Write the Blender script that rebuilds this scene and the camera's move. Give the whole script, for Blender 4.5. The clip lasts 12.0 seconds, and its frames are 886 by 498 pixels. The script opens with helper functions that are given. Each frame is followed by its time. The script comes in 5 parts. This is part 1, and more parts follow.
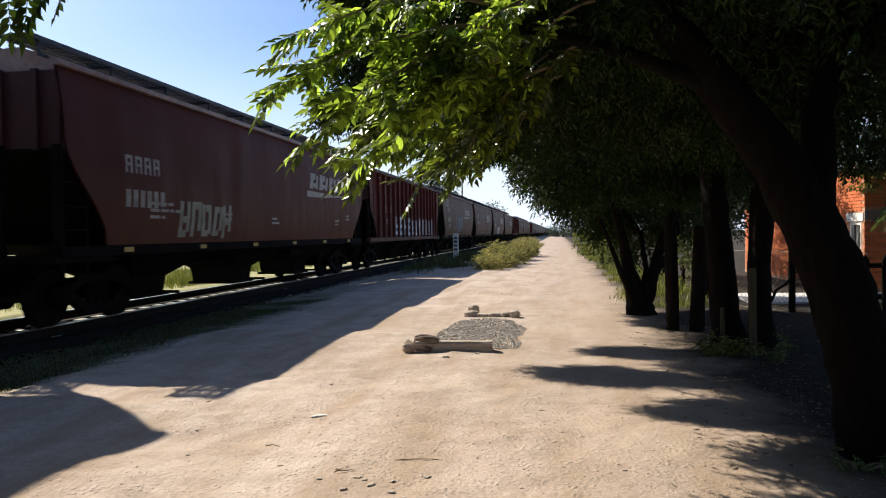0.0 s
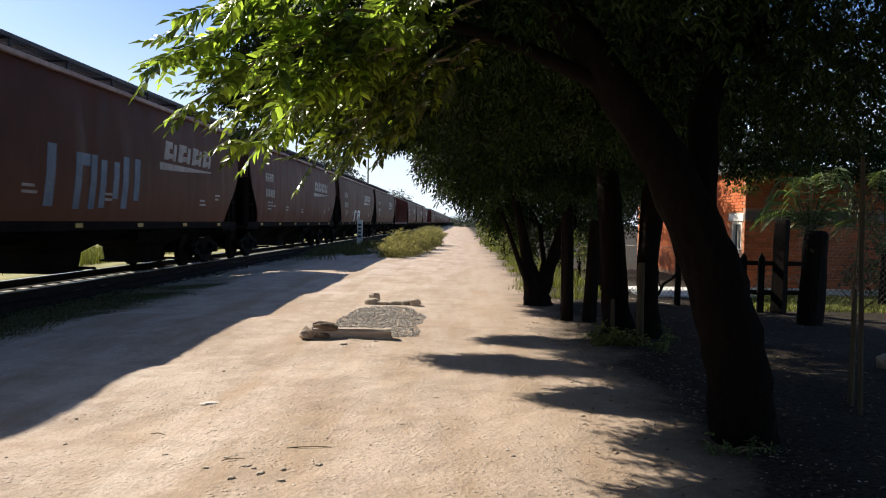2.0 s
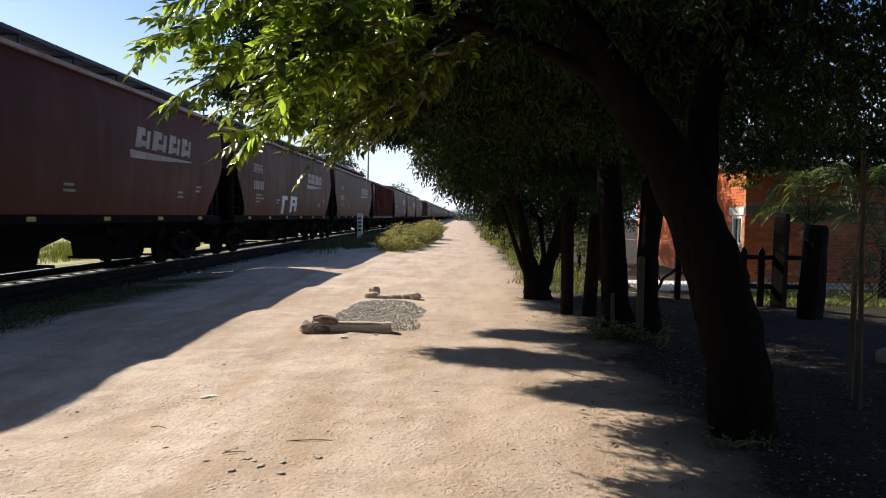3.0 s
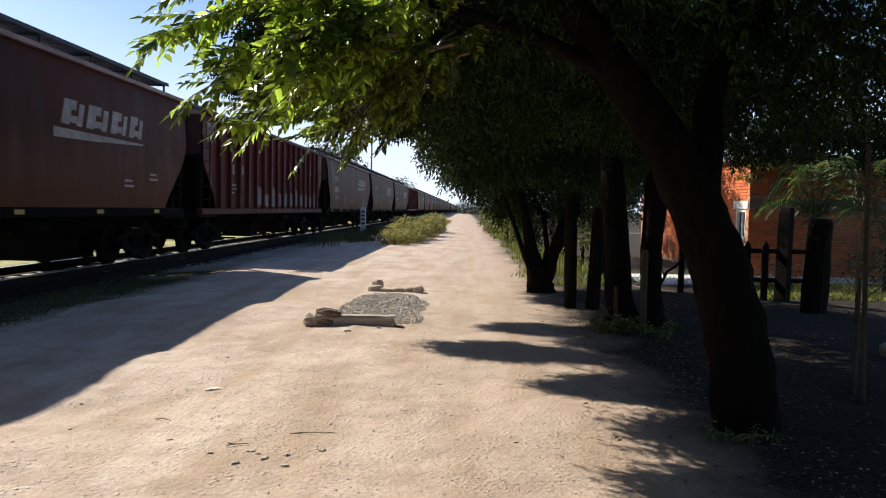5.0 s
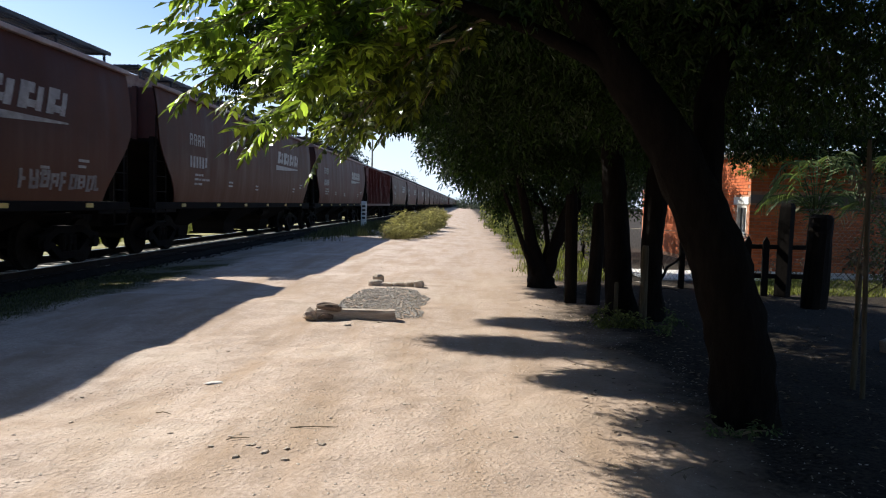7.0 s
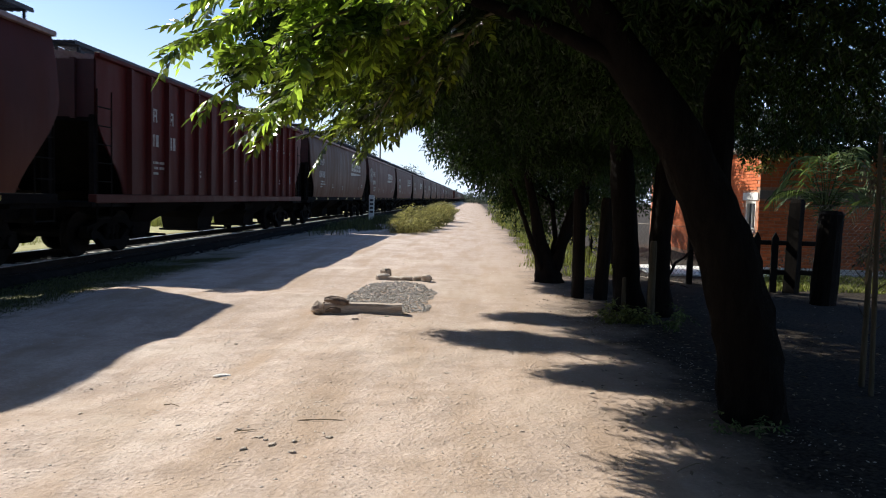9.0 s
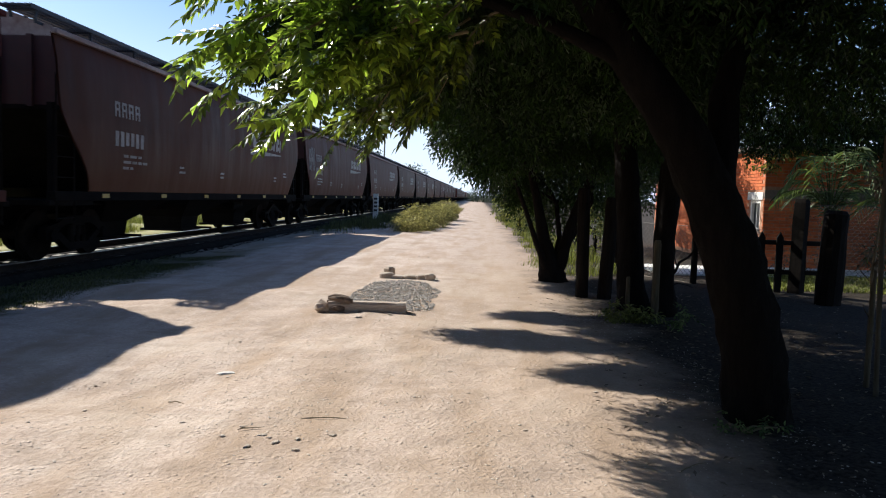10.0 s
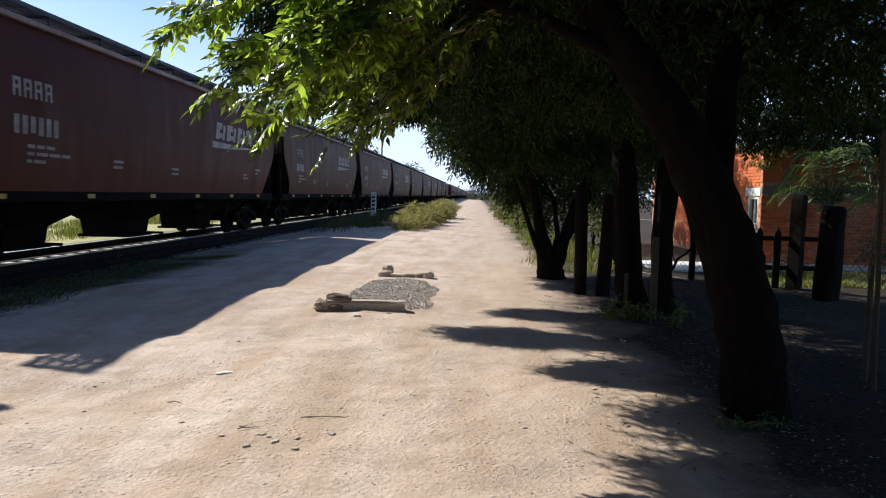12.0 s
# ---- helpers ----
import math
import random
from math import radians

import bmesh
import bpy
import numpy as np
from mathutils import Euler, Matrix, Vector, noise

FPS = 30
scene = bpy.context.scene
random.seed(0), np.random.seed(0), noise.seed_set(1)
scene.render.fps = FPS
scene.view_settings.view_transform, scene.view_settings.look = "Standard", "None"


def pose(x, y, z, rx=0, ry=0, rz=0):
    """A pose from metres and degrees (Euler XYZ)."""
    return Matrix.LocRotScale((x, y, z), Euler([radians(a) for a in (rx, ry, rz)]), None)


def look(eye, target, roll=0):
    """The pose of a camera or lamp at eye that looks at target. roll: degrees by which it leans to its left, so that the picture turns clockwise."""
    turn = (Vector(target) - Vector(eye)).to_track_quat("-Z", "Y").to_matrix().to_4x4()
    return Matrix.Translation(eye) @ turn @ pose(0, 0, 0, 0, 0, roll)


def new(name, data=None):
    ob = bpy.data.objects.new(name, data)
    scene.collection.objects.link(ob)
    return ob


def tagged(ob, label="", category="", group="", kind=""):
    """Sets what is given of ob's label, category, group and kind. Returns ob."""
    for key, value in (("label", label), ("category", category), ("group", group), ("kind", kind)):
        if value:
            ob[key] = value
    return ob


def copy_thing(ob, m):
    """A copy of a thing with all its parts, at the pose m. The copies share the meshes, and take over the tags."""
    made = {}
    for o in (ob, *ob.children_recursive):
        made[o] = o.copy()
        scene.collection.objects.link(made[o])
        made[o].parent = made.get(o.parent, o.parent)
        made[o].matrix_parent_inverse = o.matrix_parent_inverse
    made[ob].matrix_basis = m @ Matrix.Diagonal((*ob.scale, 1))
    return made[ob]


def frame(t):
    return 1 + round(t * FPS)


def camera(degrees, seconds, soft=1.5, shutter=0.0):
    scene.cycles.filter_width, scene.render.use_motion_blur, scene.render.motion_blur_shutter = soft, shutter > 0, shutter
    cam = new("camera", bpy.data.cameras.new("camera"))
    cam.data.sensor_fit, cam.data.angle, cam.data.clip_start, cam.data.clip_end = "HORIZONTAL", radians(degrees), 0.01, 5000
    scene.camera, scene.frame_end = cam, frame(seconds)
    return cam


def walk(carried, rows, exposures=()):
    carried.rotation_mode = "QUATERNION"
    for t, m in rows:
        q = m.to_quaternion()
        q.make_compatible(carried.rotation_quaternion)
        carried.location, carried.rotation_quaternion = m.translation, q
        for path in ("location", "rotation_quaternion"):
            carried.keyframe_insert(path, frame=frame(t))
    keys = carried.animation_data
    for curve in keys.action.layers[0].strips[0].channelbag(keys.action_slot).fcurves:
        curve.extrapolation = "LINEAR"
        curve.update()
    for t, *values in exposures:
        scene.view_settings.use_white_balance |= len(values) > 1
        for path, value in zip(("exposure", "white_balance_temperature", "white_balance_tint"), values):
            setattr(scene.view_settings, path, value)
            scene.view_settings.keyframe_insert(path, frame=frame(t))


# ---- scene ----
# ---------------------------------------------------------------- camera
cam = camera(62.5, 12.0, soft=1.1, shutter=0.08)
walk(cam, [
    (0.0, pose(-0.04, 0, 1.5, 88.81, 0.78, 8.98)),
    (0.2, pose(-0.034, 0, 1.5, 88.75, 0.70, 6.50)),
    (0.5, pose(-0.025, 0, 1.5, 88.64, 0.60, 3.46)),
    (0.7, pose(-0.018, 0, 1.5, 88.54, 0.36, 2.62)),
    (1.0, pose(-0.01, 0, 1.5, 88.39, -0.03, 1.98)),
    (1.5, pose(0, 0, 1.5, 88.09, -0.64, 1.60)),
    (2.0, pose(0, 0, 1.5, 87.89, -1.05, 1.55)),
    (2.5, pose(0, 0, 1.5, 87.63, -1.04, 1.57)),
    (3.0, pose(0, 0, 1.5, 87.40, -1.11, 1.56)),
    (5.0, pose(0, 0, 1.5, 86.87, -1.19, 1.82)),
    (5.5, pose(0, 0, 1.5, 86.87, -1.20, 1.78)),
    (6.0, pose(0, 0, 1.5, 86.82, -1.26, 1.77)),
    (6.5, pose(0, 0, 1.5, 86.70, -1.34, 1.78)),
    (7.0, pose(0, 0, 1.5, 86.46, -1.35, 1.87)),
    (9.0, pose(0, 0, 1.5, 86.00, -1.61, 2.48)),
    (9.5, pose(0, 0, 1.5, 85.96, -1.74, 2.63)),
    (10.0, pose(0, 0, 1.5, 85.89, -1.78, 2.80)),
    (10.5, pose(0, 0, 1.5, 85.84, -1.78, 2.90)),
    (11.0, pose(0, 0, 1.5, 85.71, -1.73, 3.00)),
    (11.5, pose(0, 0, 1.5, 85.63, -1.59, 3.08)),
    (12.0, pose(0, 0, 1.5, 85.74, -1.40, 2.63)),
], exposures=[(0.0, 0.80, 5820, 8), (3.0, 0.80, 5880, 8), (6.0, 0.80, 5640, 8), (9.0, 0.80, 5470, 8), (12.0, 0.79, 5450, 8)])

# ---------------------------------------------------------------- light
SUN = Vector((-1.01, 0.76, 1.0)).normalized()
world = bpy.data.worlds.new("world")
scene.world = world
world.use_nodes = True
wn = world.node_tree.nodes
wn.clear()
sky = wn.new("ShaderNodeTexSky")
sky.sky_type = "NISHITA"
sky.sun_disc = False
sky.sun_elevation = math.asin(SUN.z)
sky.sun_rotation = math.atan2(SUN.x, SUN.y)
sky.dust_density = 1.3
sky.ozone_density = 6.0
wbg = wn.new("ShaderNodeBackground")
wbg.inputs["Strength"].default_value = 0.066
wout = wn.new("ShaderNodeOutputWorld")
# pale haze low over the horizon, all the way round
wtc = wn.new("ShaderNodeTexCoord")
wsep = wn.new("ShaderNodeSeparateXYZ")
world.node_tree.links.new(wtc.outputs["Generated"], wsep.inputs[0])
whz = wn.new("ShaderNodeMapRange")
whz.interpolation_type = "SMOOTHSTEP"
for wi, wv in enumerate((0.0, 0.28, 0.95, 0.0)):
    whz.inputs[wi + 1].default_value = wv
world.node_tree.links.new(wsep.outputs[2], whz.inputs[0])
wmix = wn.new("ShaderNodeMix")
wmix.data_type = "RGBA"
wmix.inputs[7].default_value = (9.5, 9.9, 10.1, 1)
world.node_tree.links.new(whz.outputs[0], wmix.inputs[0])
world.node_tree.links.new(sky.outputs[0], wmix.inputs[6])
world.node_tree.links.new(wmix.outputs[2], wbg.inputs[0])
world.node_tree.links.new(wbg.outputs[0], wout.inputs[0])
sun_lamp = new("sun", bpy.data.lights.new("sun", "SUN"))
sun_lamp.data.energy = 5.0
sun_lamp.data.angle = radians(0.53)
sun_lamp.data.color = (1.0, 0.865, 0.67)
sun_lamp.matrix_world = look(SUN * 60, (0, 0, 0))


# ---------------------------------------------------------------- materials
def nodes_of(name):
    m = bpy.data.materials.new(name)
    m.use_nodes = True
    nt = m.node_tree
    return m, nt, nt.nodes["Principled BSDF"]


def noise_node(nt, vec, scale, detail=5.0, rough=0.6):
    n = nt.nodes.new("ShaderNodeTexNoise")
    n.inputs["Scale"].default_value = scale
    n.inputs["Detail"].default_value = detail
    n.inputs["Roughness"].default_value = rough
    if vec is not None:
        nt.links.new(vec, n.inputs["Vector"])
    return n.outputs["Fac"]


def ramp(nt, fac, stops):
    r = nt.nodes.new("ShaderNodeValToRGB")
    el = r.color_ramp.elements
    while len(el) < len(stops):
        el.new(0.5)
    for e, (p, c) in zip(el, stops):
        e.position = p
        e.color = (*c, 1) if len(c) == 3 else c
    nt.links.new(fac, r.inputs[0])
    return r.outputs[0]


def mixc(nt, fac, a, b, mode="MIX"):
    m = nt.nodes.new("ShaderNodeMix")
    m.data_type = "RGBA"
    m.blend_type = mode
    for sock, val in ((m.inputs[0], fac), (m.inputs[6], a), (m.inputs[7], b)):
        if hasattr(val, "is_linked"):
            nt.links.new(val, sock)
        elif isinstance(val, tuple):
            sock.default_value = (*val, 1)
        else:
            sock.default_value = val
    return m.outputs[2]


def maprange(nt, val, a, b, c=0.0, d=1.0):
    m = nt.nodes.new("ShaderNodeMapRange")
    nt.links.new(val, m.inputs[0])
    for i, v in enumerate((a, b, c, d)):
        m.inputs[i + 1].default_value = v
    return m.outputs[0]


def mathn(nt, op, a, b):
    m = nt.nodes.new("ShaderNodeMath")
    m.operation = op
    for sock, val in zip(m.inputs, (a, b)):
        if hasattr(val, "is_linked"):
            nt.links.new(val, sock)
        else:
            sock.default_value = val
    return m.outputs[0]


def bump(nt, bsdf, height, strength, dist):
    b = nt.nodes.new("ShaderNodeBump")
    b.inputs["Strength"].default_value = strength
    b.inputs["Distance"].default_value = dist
    nt.links.new(height, b.inputs["Height"])
    nt.links.new(b.outputs[0], bsdf.inputs["Normal"])


def surface(name, dark, light, scale, rough=0.8, metal=0.0, fine=8.0, bump_s=0.3, bump_d=0.01, stretch=(1, 1, 1), spread=0.12, spec=0.5):
    """A surface with two scales of variation, fine relief and a little change from object to object."""
    m, nt, p = nodes_of(name)
    tc = nt.nodes.new("ShaderNodeTexCoord")
    info = nt.nodes.new("ShaderNodeObjectInfo")
    mp = nt.nodes.new("ShaderNodeMapping")
    mp.inputs["Scale"].default_value = stretch
    nt.links.new(tc.outputs["Object"], mp.inputs[0])
    off = nt.nodes.new("ShaderNodeVectorMath")
    off.operation = "ADD"
    sc = nt.nodes.new("ShaderNodeVectorMath")
    sc.operation = "SCALE"
    sc.inputs[0].default_value = (37.0, 11.0, 23.0)
    nt.links.new(info.outputs["Random"], sc.inputs["Scale"])
    nt.links.new(mp.outputs[0], off.inputs[0])
    nt.links.new(sc.outputs[0], off.inputs[1])
    vec = off.outputs[0]
    big = noise_node(nt, vec, scale)
    small = noise_node(nt, vec, scale * fine, 6.0, 0.7)
    both = mathn(nt, "ADD", mathn(nt, "MULTIPLY", big, 0.6), mathn(nt, "MULTIPLY", small, 0.4))
    col = ramp(nt, both, [(0.34, dark), (0.66, light)])
    if spread:
        f = maprange(nt, info.outputs["Random"], 0, 1, 1 - spread, 1 + spread)
        hs = nt.nodes.new("ShaderNodeHueSaturation")
        nt.links.new(f, hs.inputs["Value"])
        nt.links.new(col, hs.inputs["Color"])
        col = hs.outputs[0]
    nt.links.new(col, p.inputs["Base Color"])
    nt.links.new(maprange(nt, small, 0.3, 0.7, rough - 0.1, min(1, rough + 0.1)), p.inputs["Roughness"])
    p.inputs["Metallic"].default_value = metal
    p.inputs["Specular IOR Level"].default_value = spec
    if bump_s:
        bump(nt, p, small, bump_s, bump_d)
    return m


def wagon_paint(name, a, b, grey, dust, spec=0.07):
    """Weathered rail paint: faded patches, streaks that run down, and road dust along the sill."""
    m, nt, p = nodes_of(name)
    tc = nt.nodes.new("ShaderNodeTexCoord")
    info = nt.nodes.new("ShaderNodeObjectInfo")
    sc = nt.nodes.new("ShaderNodeVectorMath")
    sc.operation = "SCALE"
    sc.inputs[0].default_value = (3.0, 91.0, 17.0)
    nt.links.new(info.outputs["Random"], sc.inputs["Scale"])
    off = nt.nodes.new("ShaderNodeVectorMath")
    off.operation = "ADD"
    nt.links.new(tc.outputs["Object"], off.inputs[0])
    nt.links.new(sc.outputs[0], off.inputs[1])
    mp = nt.nodes.new("ShaderNodeMapping")
    mp.inputs["Scale"].default_value = (1, 1.3, 0.2)
    nt.links.new(off.outputs[0], mp.inputs[0])
    big = noise_node(nt, off.outputs[0], 0.7)
    streak = noise_node(nt, mp.outputs[0], 2.0, 6.0, 0.65)
    fine = noise_node(nt, off.outputs[0], 22.0, 4.0)
    base = ramp(nt, big, [(0.3, a), (0.7, b)])
    age = maprange(nt, info.outputs["Random"], 0.0, 1.0, 0.0, 0.5)
    col = mixc(nt, age, base, grey)
    col = mixc(nt, maprange(nt, streak, 0.48, 0.75, 0.0, 0.15), col, dust)
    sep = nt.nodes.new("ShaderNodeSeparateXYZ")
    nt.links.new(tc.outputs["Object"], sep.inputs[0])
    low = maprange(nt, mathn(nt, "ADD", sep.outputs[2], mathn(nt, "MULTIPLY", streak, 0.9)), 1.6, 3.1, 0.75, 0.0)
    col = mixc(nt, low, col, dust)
    col = mixc(nt, maprange(nt, fine, 0.62, 0.75, 0.0, 0.5), col, (0.05, 0.025, 0.018))
    nt.links.new(col, p.inputs["Base Color"])
    nt.links.new(maprange(nt, streak, 0.3, 0.7, 0.42, 0.66), p.inputs["Roughness"])
    p.inputs["Specular IOR Level"].default_value = spec
    bump(nt, p, mathn(nt, "ADD", big, mathn(nt, "MULTIPLY", fine, 0.15)), 0.25, 0.03)
    return m


def leaf_material(name, deep, fresh, through_col, share, gloss=0.6, tip=None, spec=None):
    m, nt, p = nodes_of(name)
    geo = nt.nodes.new("ShaderNodeNewGeometry")
    info = nt.nodes.new("ShaderNodeObjectInfo")
    both = mathn(nt, "FRACT", mathn(nt, "ADD", geo.outputs["Random Per Island"], info.outputs["Random"]), 0)
    col = ramp(nt, both, [(0.0, deep), (0.75, fresh), (1.0, tip or tuple(c * 1.35 for c in fresh))])
    nt.links.new(col, p.inputs["Base Color"])
    p.inputs["Roughness"].default_value = gloss
    p.inputs["Specular IOR Level"].default_value = 0.9 - gloss if spec is None else spec
    tr = nt.nodes.new("ShaderNodeBsdfTranslucent")
    tcol = ramp(nt, both, [(0.0, tuple(c * 0.10 for c in through_col)), (0.6, tuple(c * 0.36 for c in through_col)), (1.0, through_col)])
    nt.links.new(tcol, tr.inputs[0])
    mx = nt.nodes.new("ShaderNodeMixShader")
    mx.inputs[0].default_value = share
    nt.links.new(p.outputs[0], mx.inputs[1])
    nt.links.new(tr.outputs[0], mx.inputs[2])
    nt.links.new(mx.outputs[0], nt.nodes["Material Output"].inputs[0])
    return m


def ground_material():
    m, nt, p = nodes_of("earth")
    geo = nt.nodes.new("ShaderNodeNewGeometry")
    pos = geo.outputs["Position"]
    sep = nt.nodes.new("ShaderNodeSeparateXYZ")
    nt.links.new(pos, sep.inputs[0])
    n1 = noise_node(nt, pos, 0.55, 5.0)
    n2 = noise_node(nt, pos, 4.0, 8.0, 0.7)
    n3 = noise_node(nt, pos, 30.0, 3.0, 0.6)
    mp = nt.nodes.new("ShaderNodeMapping")
    mp.inputs["Scale"].default_value = (1.0, 0.16, 1.0)
    nt.links.new(pos, mp.inputs[0])
    run = noise_node(nt, mp.outputs[0], 2.2, 5.0)
    dirt = ramp(nt, mathn(nt, "ADD", mathn(nt, "MULTIPLY", n2, 0.28), mathn(nt, "ADD", mathn(nt, "MULTIPLY", n3, 0.37), mathn(nt, "MULTIPLY", n1, 0.35))),
                [(0.33, (0.29, 0.222, 0.174)), (0.5, (0.47, 0.372, 0.302)), (0.68, (0.62, 0.512, 0.432))])
    dirt = mixc(nt, maprange(nt, run, 0.44, 0.64, 0.0, 0.85), dirt, (0.36, 0.262, 0.182))
    dirt = mixc(nt, maprange(nt, n1, 0.5, 0.66, 0.0, 0.4), dirt, (0.52, 0.44, 0.36))
    speck = noise_node(nt, pos, 95.0, 3.0, 0.6)
    dirt = mixc(nt, maprange(nt, speck, 0.60, 0.72, 0.0, 0.55), dirt, (0.21, 0.15, 0.11))
    dirt = mixc(nt, maprange(nt, noise_node(nt, pos, 1.7, 4.0), 0.53, 0.68, 0.0, 0.6), dirt, (0.33, 0.25, 0.184))
    mq = nt.nodes.new("ShaderNodeMapping")
    mq.inputs["Scale"].default_value = (0.7, 1.25, 1.0)
    nt.links.new(pos, mq.inputs[0])
    worn = noise_node(nt, mq.outputs[0], 1.9, 6.0, 0.68)
    dirt = mixc(nt, maprange(nt, worn, 0.54, 0.70, 0.0, 0.42), dirt, (0.27, 0.20, 0.148))
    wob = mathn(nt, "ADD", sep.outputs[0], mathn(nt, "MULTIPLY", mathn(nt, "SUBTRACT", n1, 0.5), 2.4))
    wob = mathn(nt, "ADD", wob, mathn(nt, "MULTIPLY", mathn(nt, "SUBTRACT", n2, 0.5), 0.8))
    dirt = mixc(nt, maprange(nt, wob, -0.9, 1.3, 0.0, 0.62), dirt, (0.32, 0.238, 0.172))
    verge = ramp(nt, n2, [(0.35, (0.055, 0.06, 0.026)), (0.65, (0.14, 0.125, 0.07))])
    # leaf litter, its colour taken far down to stand for tree shade
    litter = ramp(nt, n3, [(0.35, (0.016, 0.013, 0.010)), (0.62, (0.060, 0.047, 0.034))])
    dry = ramp(nt, n2, [(0.35, (0.25, 0.235, 0.095)), (0.65, (0.40, 0.365, 0.175))])
    # weedy verge; past y 20 its remaining tint paints train shade on bare dirt
    grass_and_shade = mathn(nt, "MULTIPLY", maprange(nt, wob, -5.4, -6.0), maprange(nt, sep.outputs[1], 15.0, 20.0, 1.0, 0.3))
    col = mixc(nt, grass_and_shade, dirt, verge)
    col = mixc(nt, maprange(nt, wob, -10.6, -11.2), col, dry)
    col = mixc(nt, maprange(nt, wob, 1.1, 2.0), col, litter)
    nt.links.new(col, p.inputs["Base Color"])
    p.inputs["Roughness"].default_value = 0.95
    p.inputs["Specular IOR Level"].default_value = 0.15
    vor = nt.nodes.new("ShaderNodeTexVoronoi")
    vor.inputs["Scale"].default_value = 26.0
    vor.inputs["Randomness"].default_value = 1.0
    nt.links.new(pos, vor.inputs["Vector"])
    clod = mathn(nt, "MULTIPLY", maprange(nt, vor.outputs["Distance"], 0.05, 0.45, 1.0, 0.0), maprange(nt, n2, 0.48, 0.66, 0.0, 1.0))
    grain = noise_node(nt, pos, 170.0, 4.0, 0.8)
    h = mathn(nt, "ADD", mathn(nt, "MULTIPLY", n3, 0.5), mathn(nt, "ADD", mathn(nt, "MULTIPLY", clod, 0.5), mathn(nt, "MULTIPLY", grain, 0.06)))
    bump(nt, p, h, 0.85, 0.026)
    return m


EARTH = ground_material()
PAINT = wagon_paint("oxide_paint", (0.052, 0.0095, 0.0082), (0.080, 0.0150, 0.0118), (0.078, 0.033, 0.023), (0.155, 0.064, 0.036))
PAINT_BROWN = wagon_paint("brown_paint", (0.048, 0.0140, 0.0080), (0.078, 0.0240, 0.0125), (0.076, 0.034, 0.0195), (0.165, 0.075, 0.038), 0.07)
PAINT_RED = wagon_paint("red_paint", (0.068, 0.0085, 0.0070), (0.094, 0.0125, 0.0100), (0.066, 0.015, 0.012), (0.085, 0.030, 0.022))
# end paint made darker than the sides, for shade between coupled wagons
PAINT_END = surface("shade_dark_end_paint", (0.034, 0.011, 0.010), (0.075, 0.024, 0.020), 1.5, 0.75)
ROOFING = surface("dusty_roof_steel", (0.16, 0.085, 0.075), (0.36, 0.28, 0.25), 1.2, 0.6, 0.0, bump_d=0.006)
GRATING = surface("grating_steel", (0.020, 0.022, 0.027), (0.060, 0.064, 0.074), 3.0, 0.6, 0.2)
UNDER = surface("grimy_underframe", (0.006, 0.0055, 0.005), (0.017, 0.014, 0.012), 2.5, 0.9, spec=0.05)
WHEELSTEEL = surface("wheel_steel", (0.007, 0.006, 0.005), (0.022, 0.018, 0.015), 5.0, 0.85, 0.0, spec=0.06)
LETTER = surface("worn_cream_lettering", (0.19, 0.165, 0.145), (0.47, 0.43, 0.39), 5.0, 0.7, spread=0.05, bump_s=0)
YELLOW = surface("reflector_yellow", (0.45, 0.30, 0.04), (0.62, 0.45, 0.08), 8.0, 0.5, bump_s=0)
SPRAY = surface("white_spray_paint", (0.50, 0.52, 0.52), (0.78, 0.79, 0.78), 3.0, 0.6, spread=0.08, bump_s=0)
SPRAYDARK = surface("dark_spray_paint", (0.02, 0.02, 0.025), (0.06, 0.06, 0.07), 3.0, 0.6, bump_s=0)
SPRAYPALE = surface("faded_spray_paint", (0.10, 0.075, 0.065), (0.32, 0.29, 0.265), 3.0, 0.7, bump_s=0)
SPRAYSOFT = surface("greenish_spray_paint", (0.20, 0.20, 0.14), (0.46, 0.45, 0.34), 3.0, 0.7, bump_s=0)
SPRAYBLUE = surface("blue_spray_paint", (0.08, 0.12, 0.17), (0.19, 0.25, 0.32), 3.0, 0.7, bump_s=0)
RAIL = surface("rail_steel", (0.012, 0.009, 0.008), (0.034, 0.025, 0.020), 6.0, 0.9, 0.0, spec=0.15)
RAILHEAD = surface("polished_rail_head", (0.30, 0.29, 0.28), (0.48, 0.47, 0.46), 3.0, 0.36, 1.0, bump_s=0.05, bump_d=0.001)
SLEEPER = surface("dusty_sleeper_concrete", (0.34, 0.31, 0.27), (0.62, 0.58, 0.52), 2.5, 0.9, stretch=(0.3, 3, 3))
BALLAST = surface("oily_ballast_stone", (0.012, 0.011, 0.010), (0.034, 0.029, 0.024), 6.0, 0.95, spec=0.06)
GRAVEL = surface("grey_gravel", (0.19, 0.165, 0.14), (0.52, 0.475, 0.42), 9.0, 0.9)
PEBBLE = surface("path_pebble", (0.26, 0.20, 0.155), (0.62, 0.54, 0.45), 7.0, 0.9)
LOGWOOD = surface("weathered_log", (0.24, 0.18, 0.13), (0.60, 0.50, 0.40), 4.0, 0.9, stretch=(0.35, 4, 4), bump_s=0.6, bump_d=0.015)
ENDGRAIN = surface("broken_wood", (0.07, 0.045, 0.03), (0.24, 0.17, 0.12), 9.0, 0.9, bump_s=0.8, bump_d=0.02)
ROCK = surface("broken_stone", (0.30, 0.24, 0.18), (0.55, 0.46, 0.37), 6.0, 0.9, bump_s=0.5, bump_d=0.012)
# bark colour lowered to near black to carry the crown's shade
BARK = surface("shade_darkened_bark", (0.006, 0.005, 0.0045), (0.021, 0.017, 0.014), 5.0, 0.95, spec=0.07, stretch=(3, 3, 0.5), bump_s=1.0, bump_d=0.03)
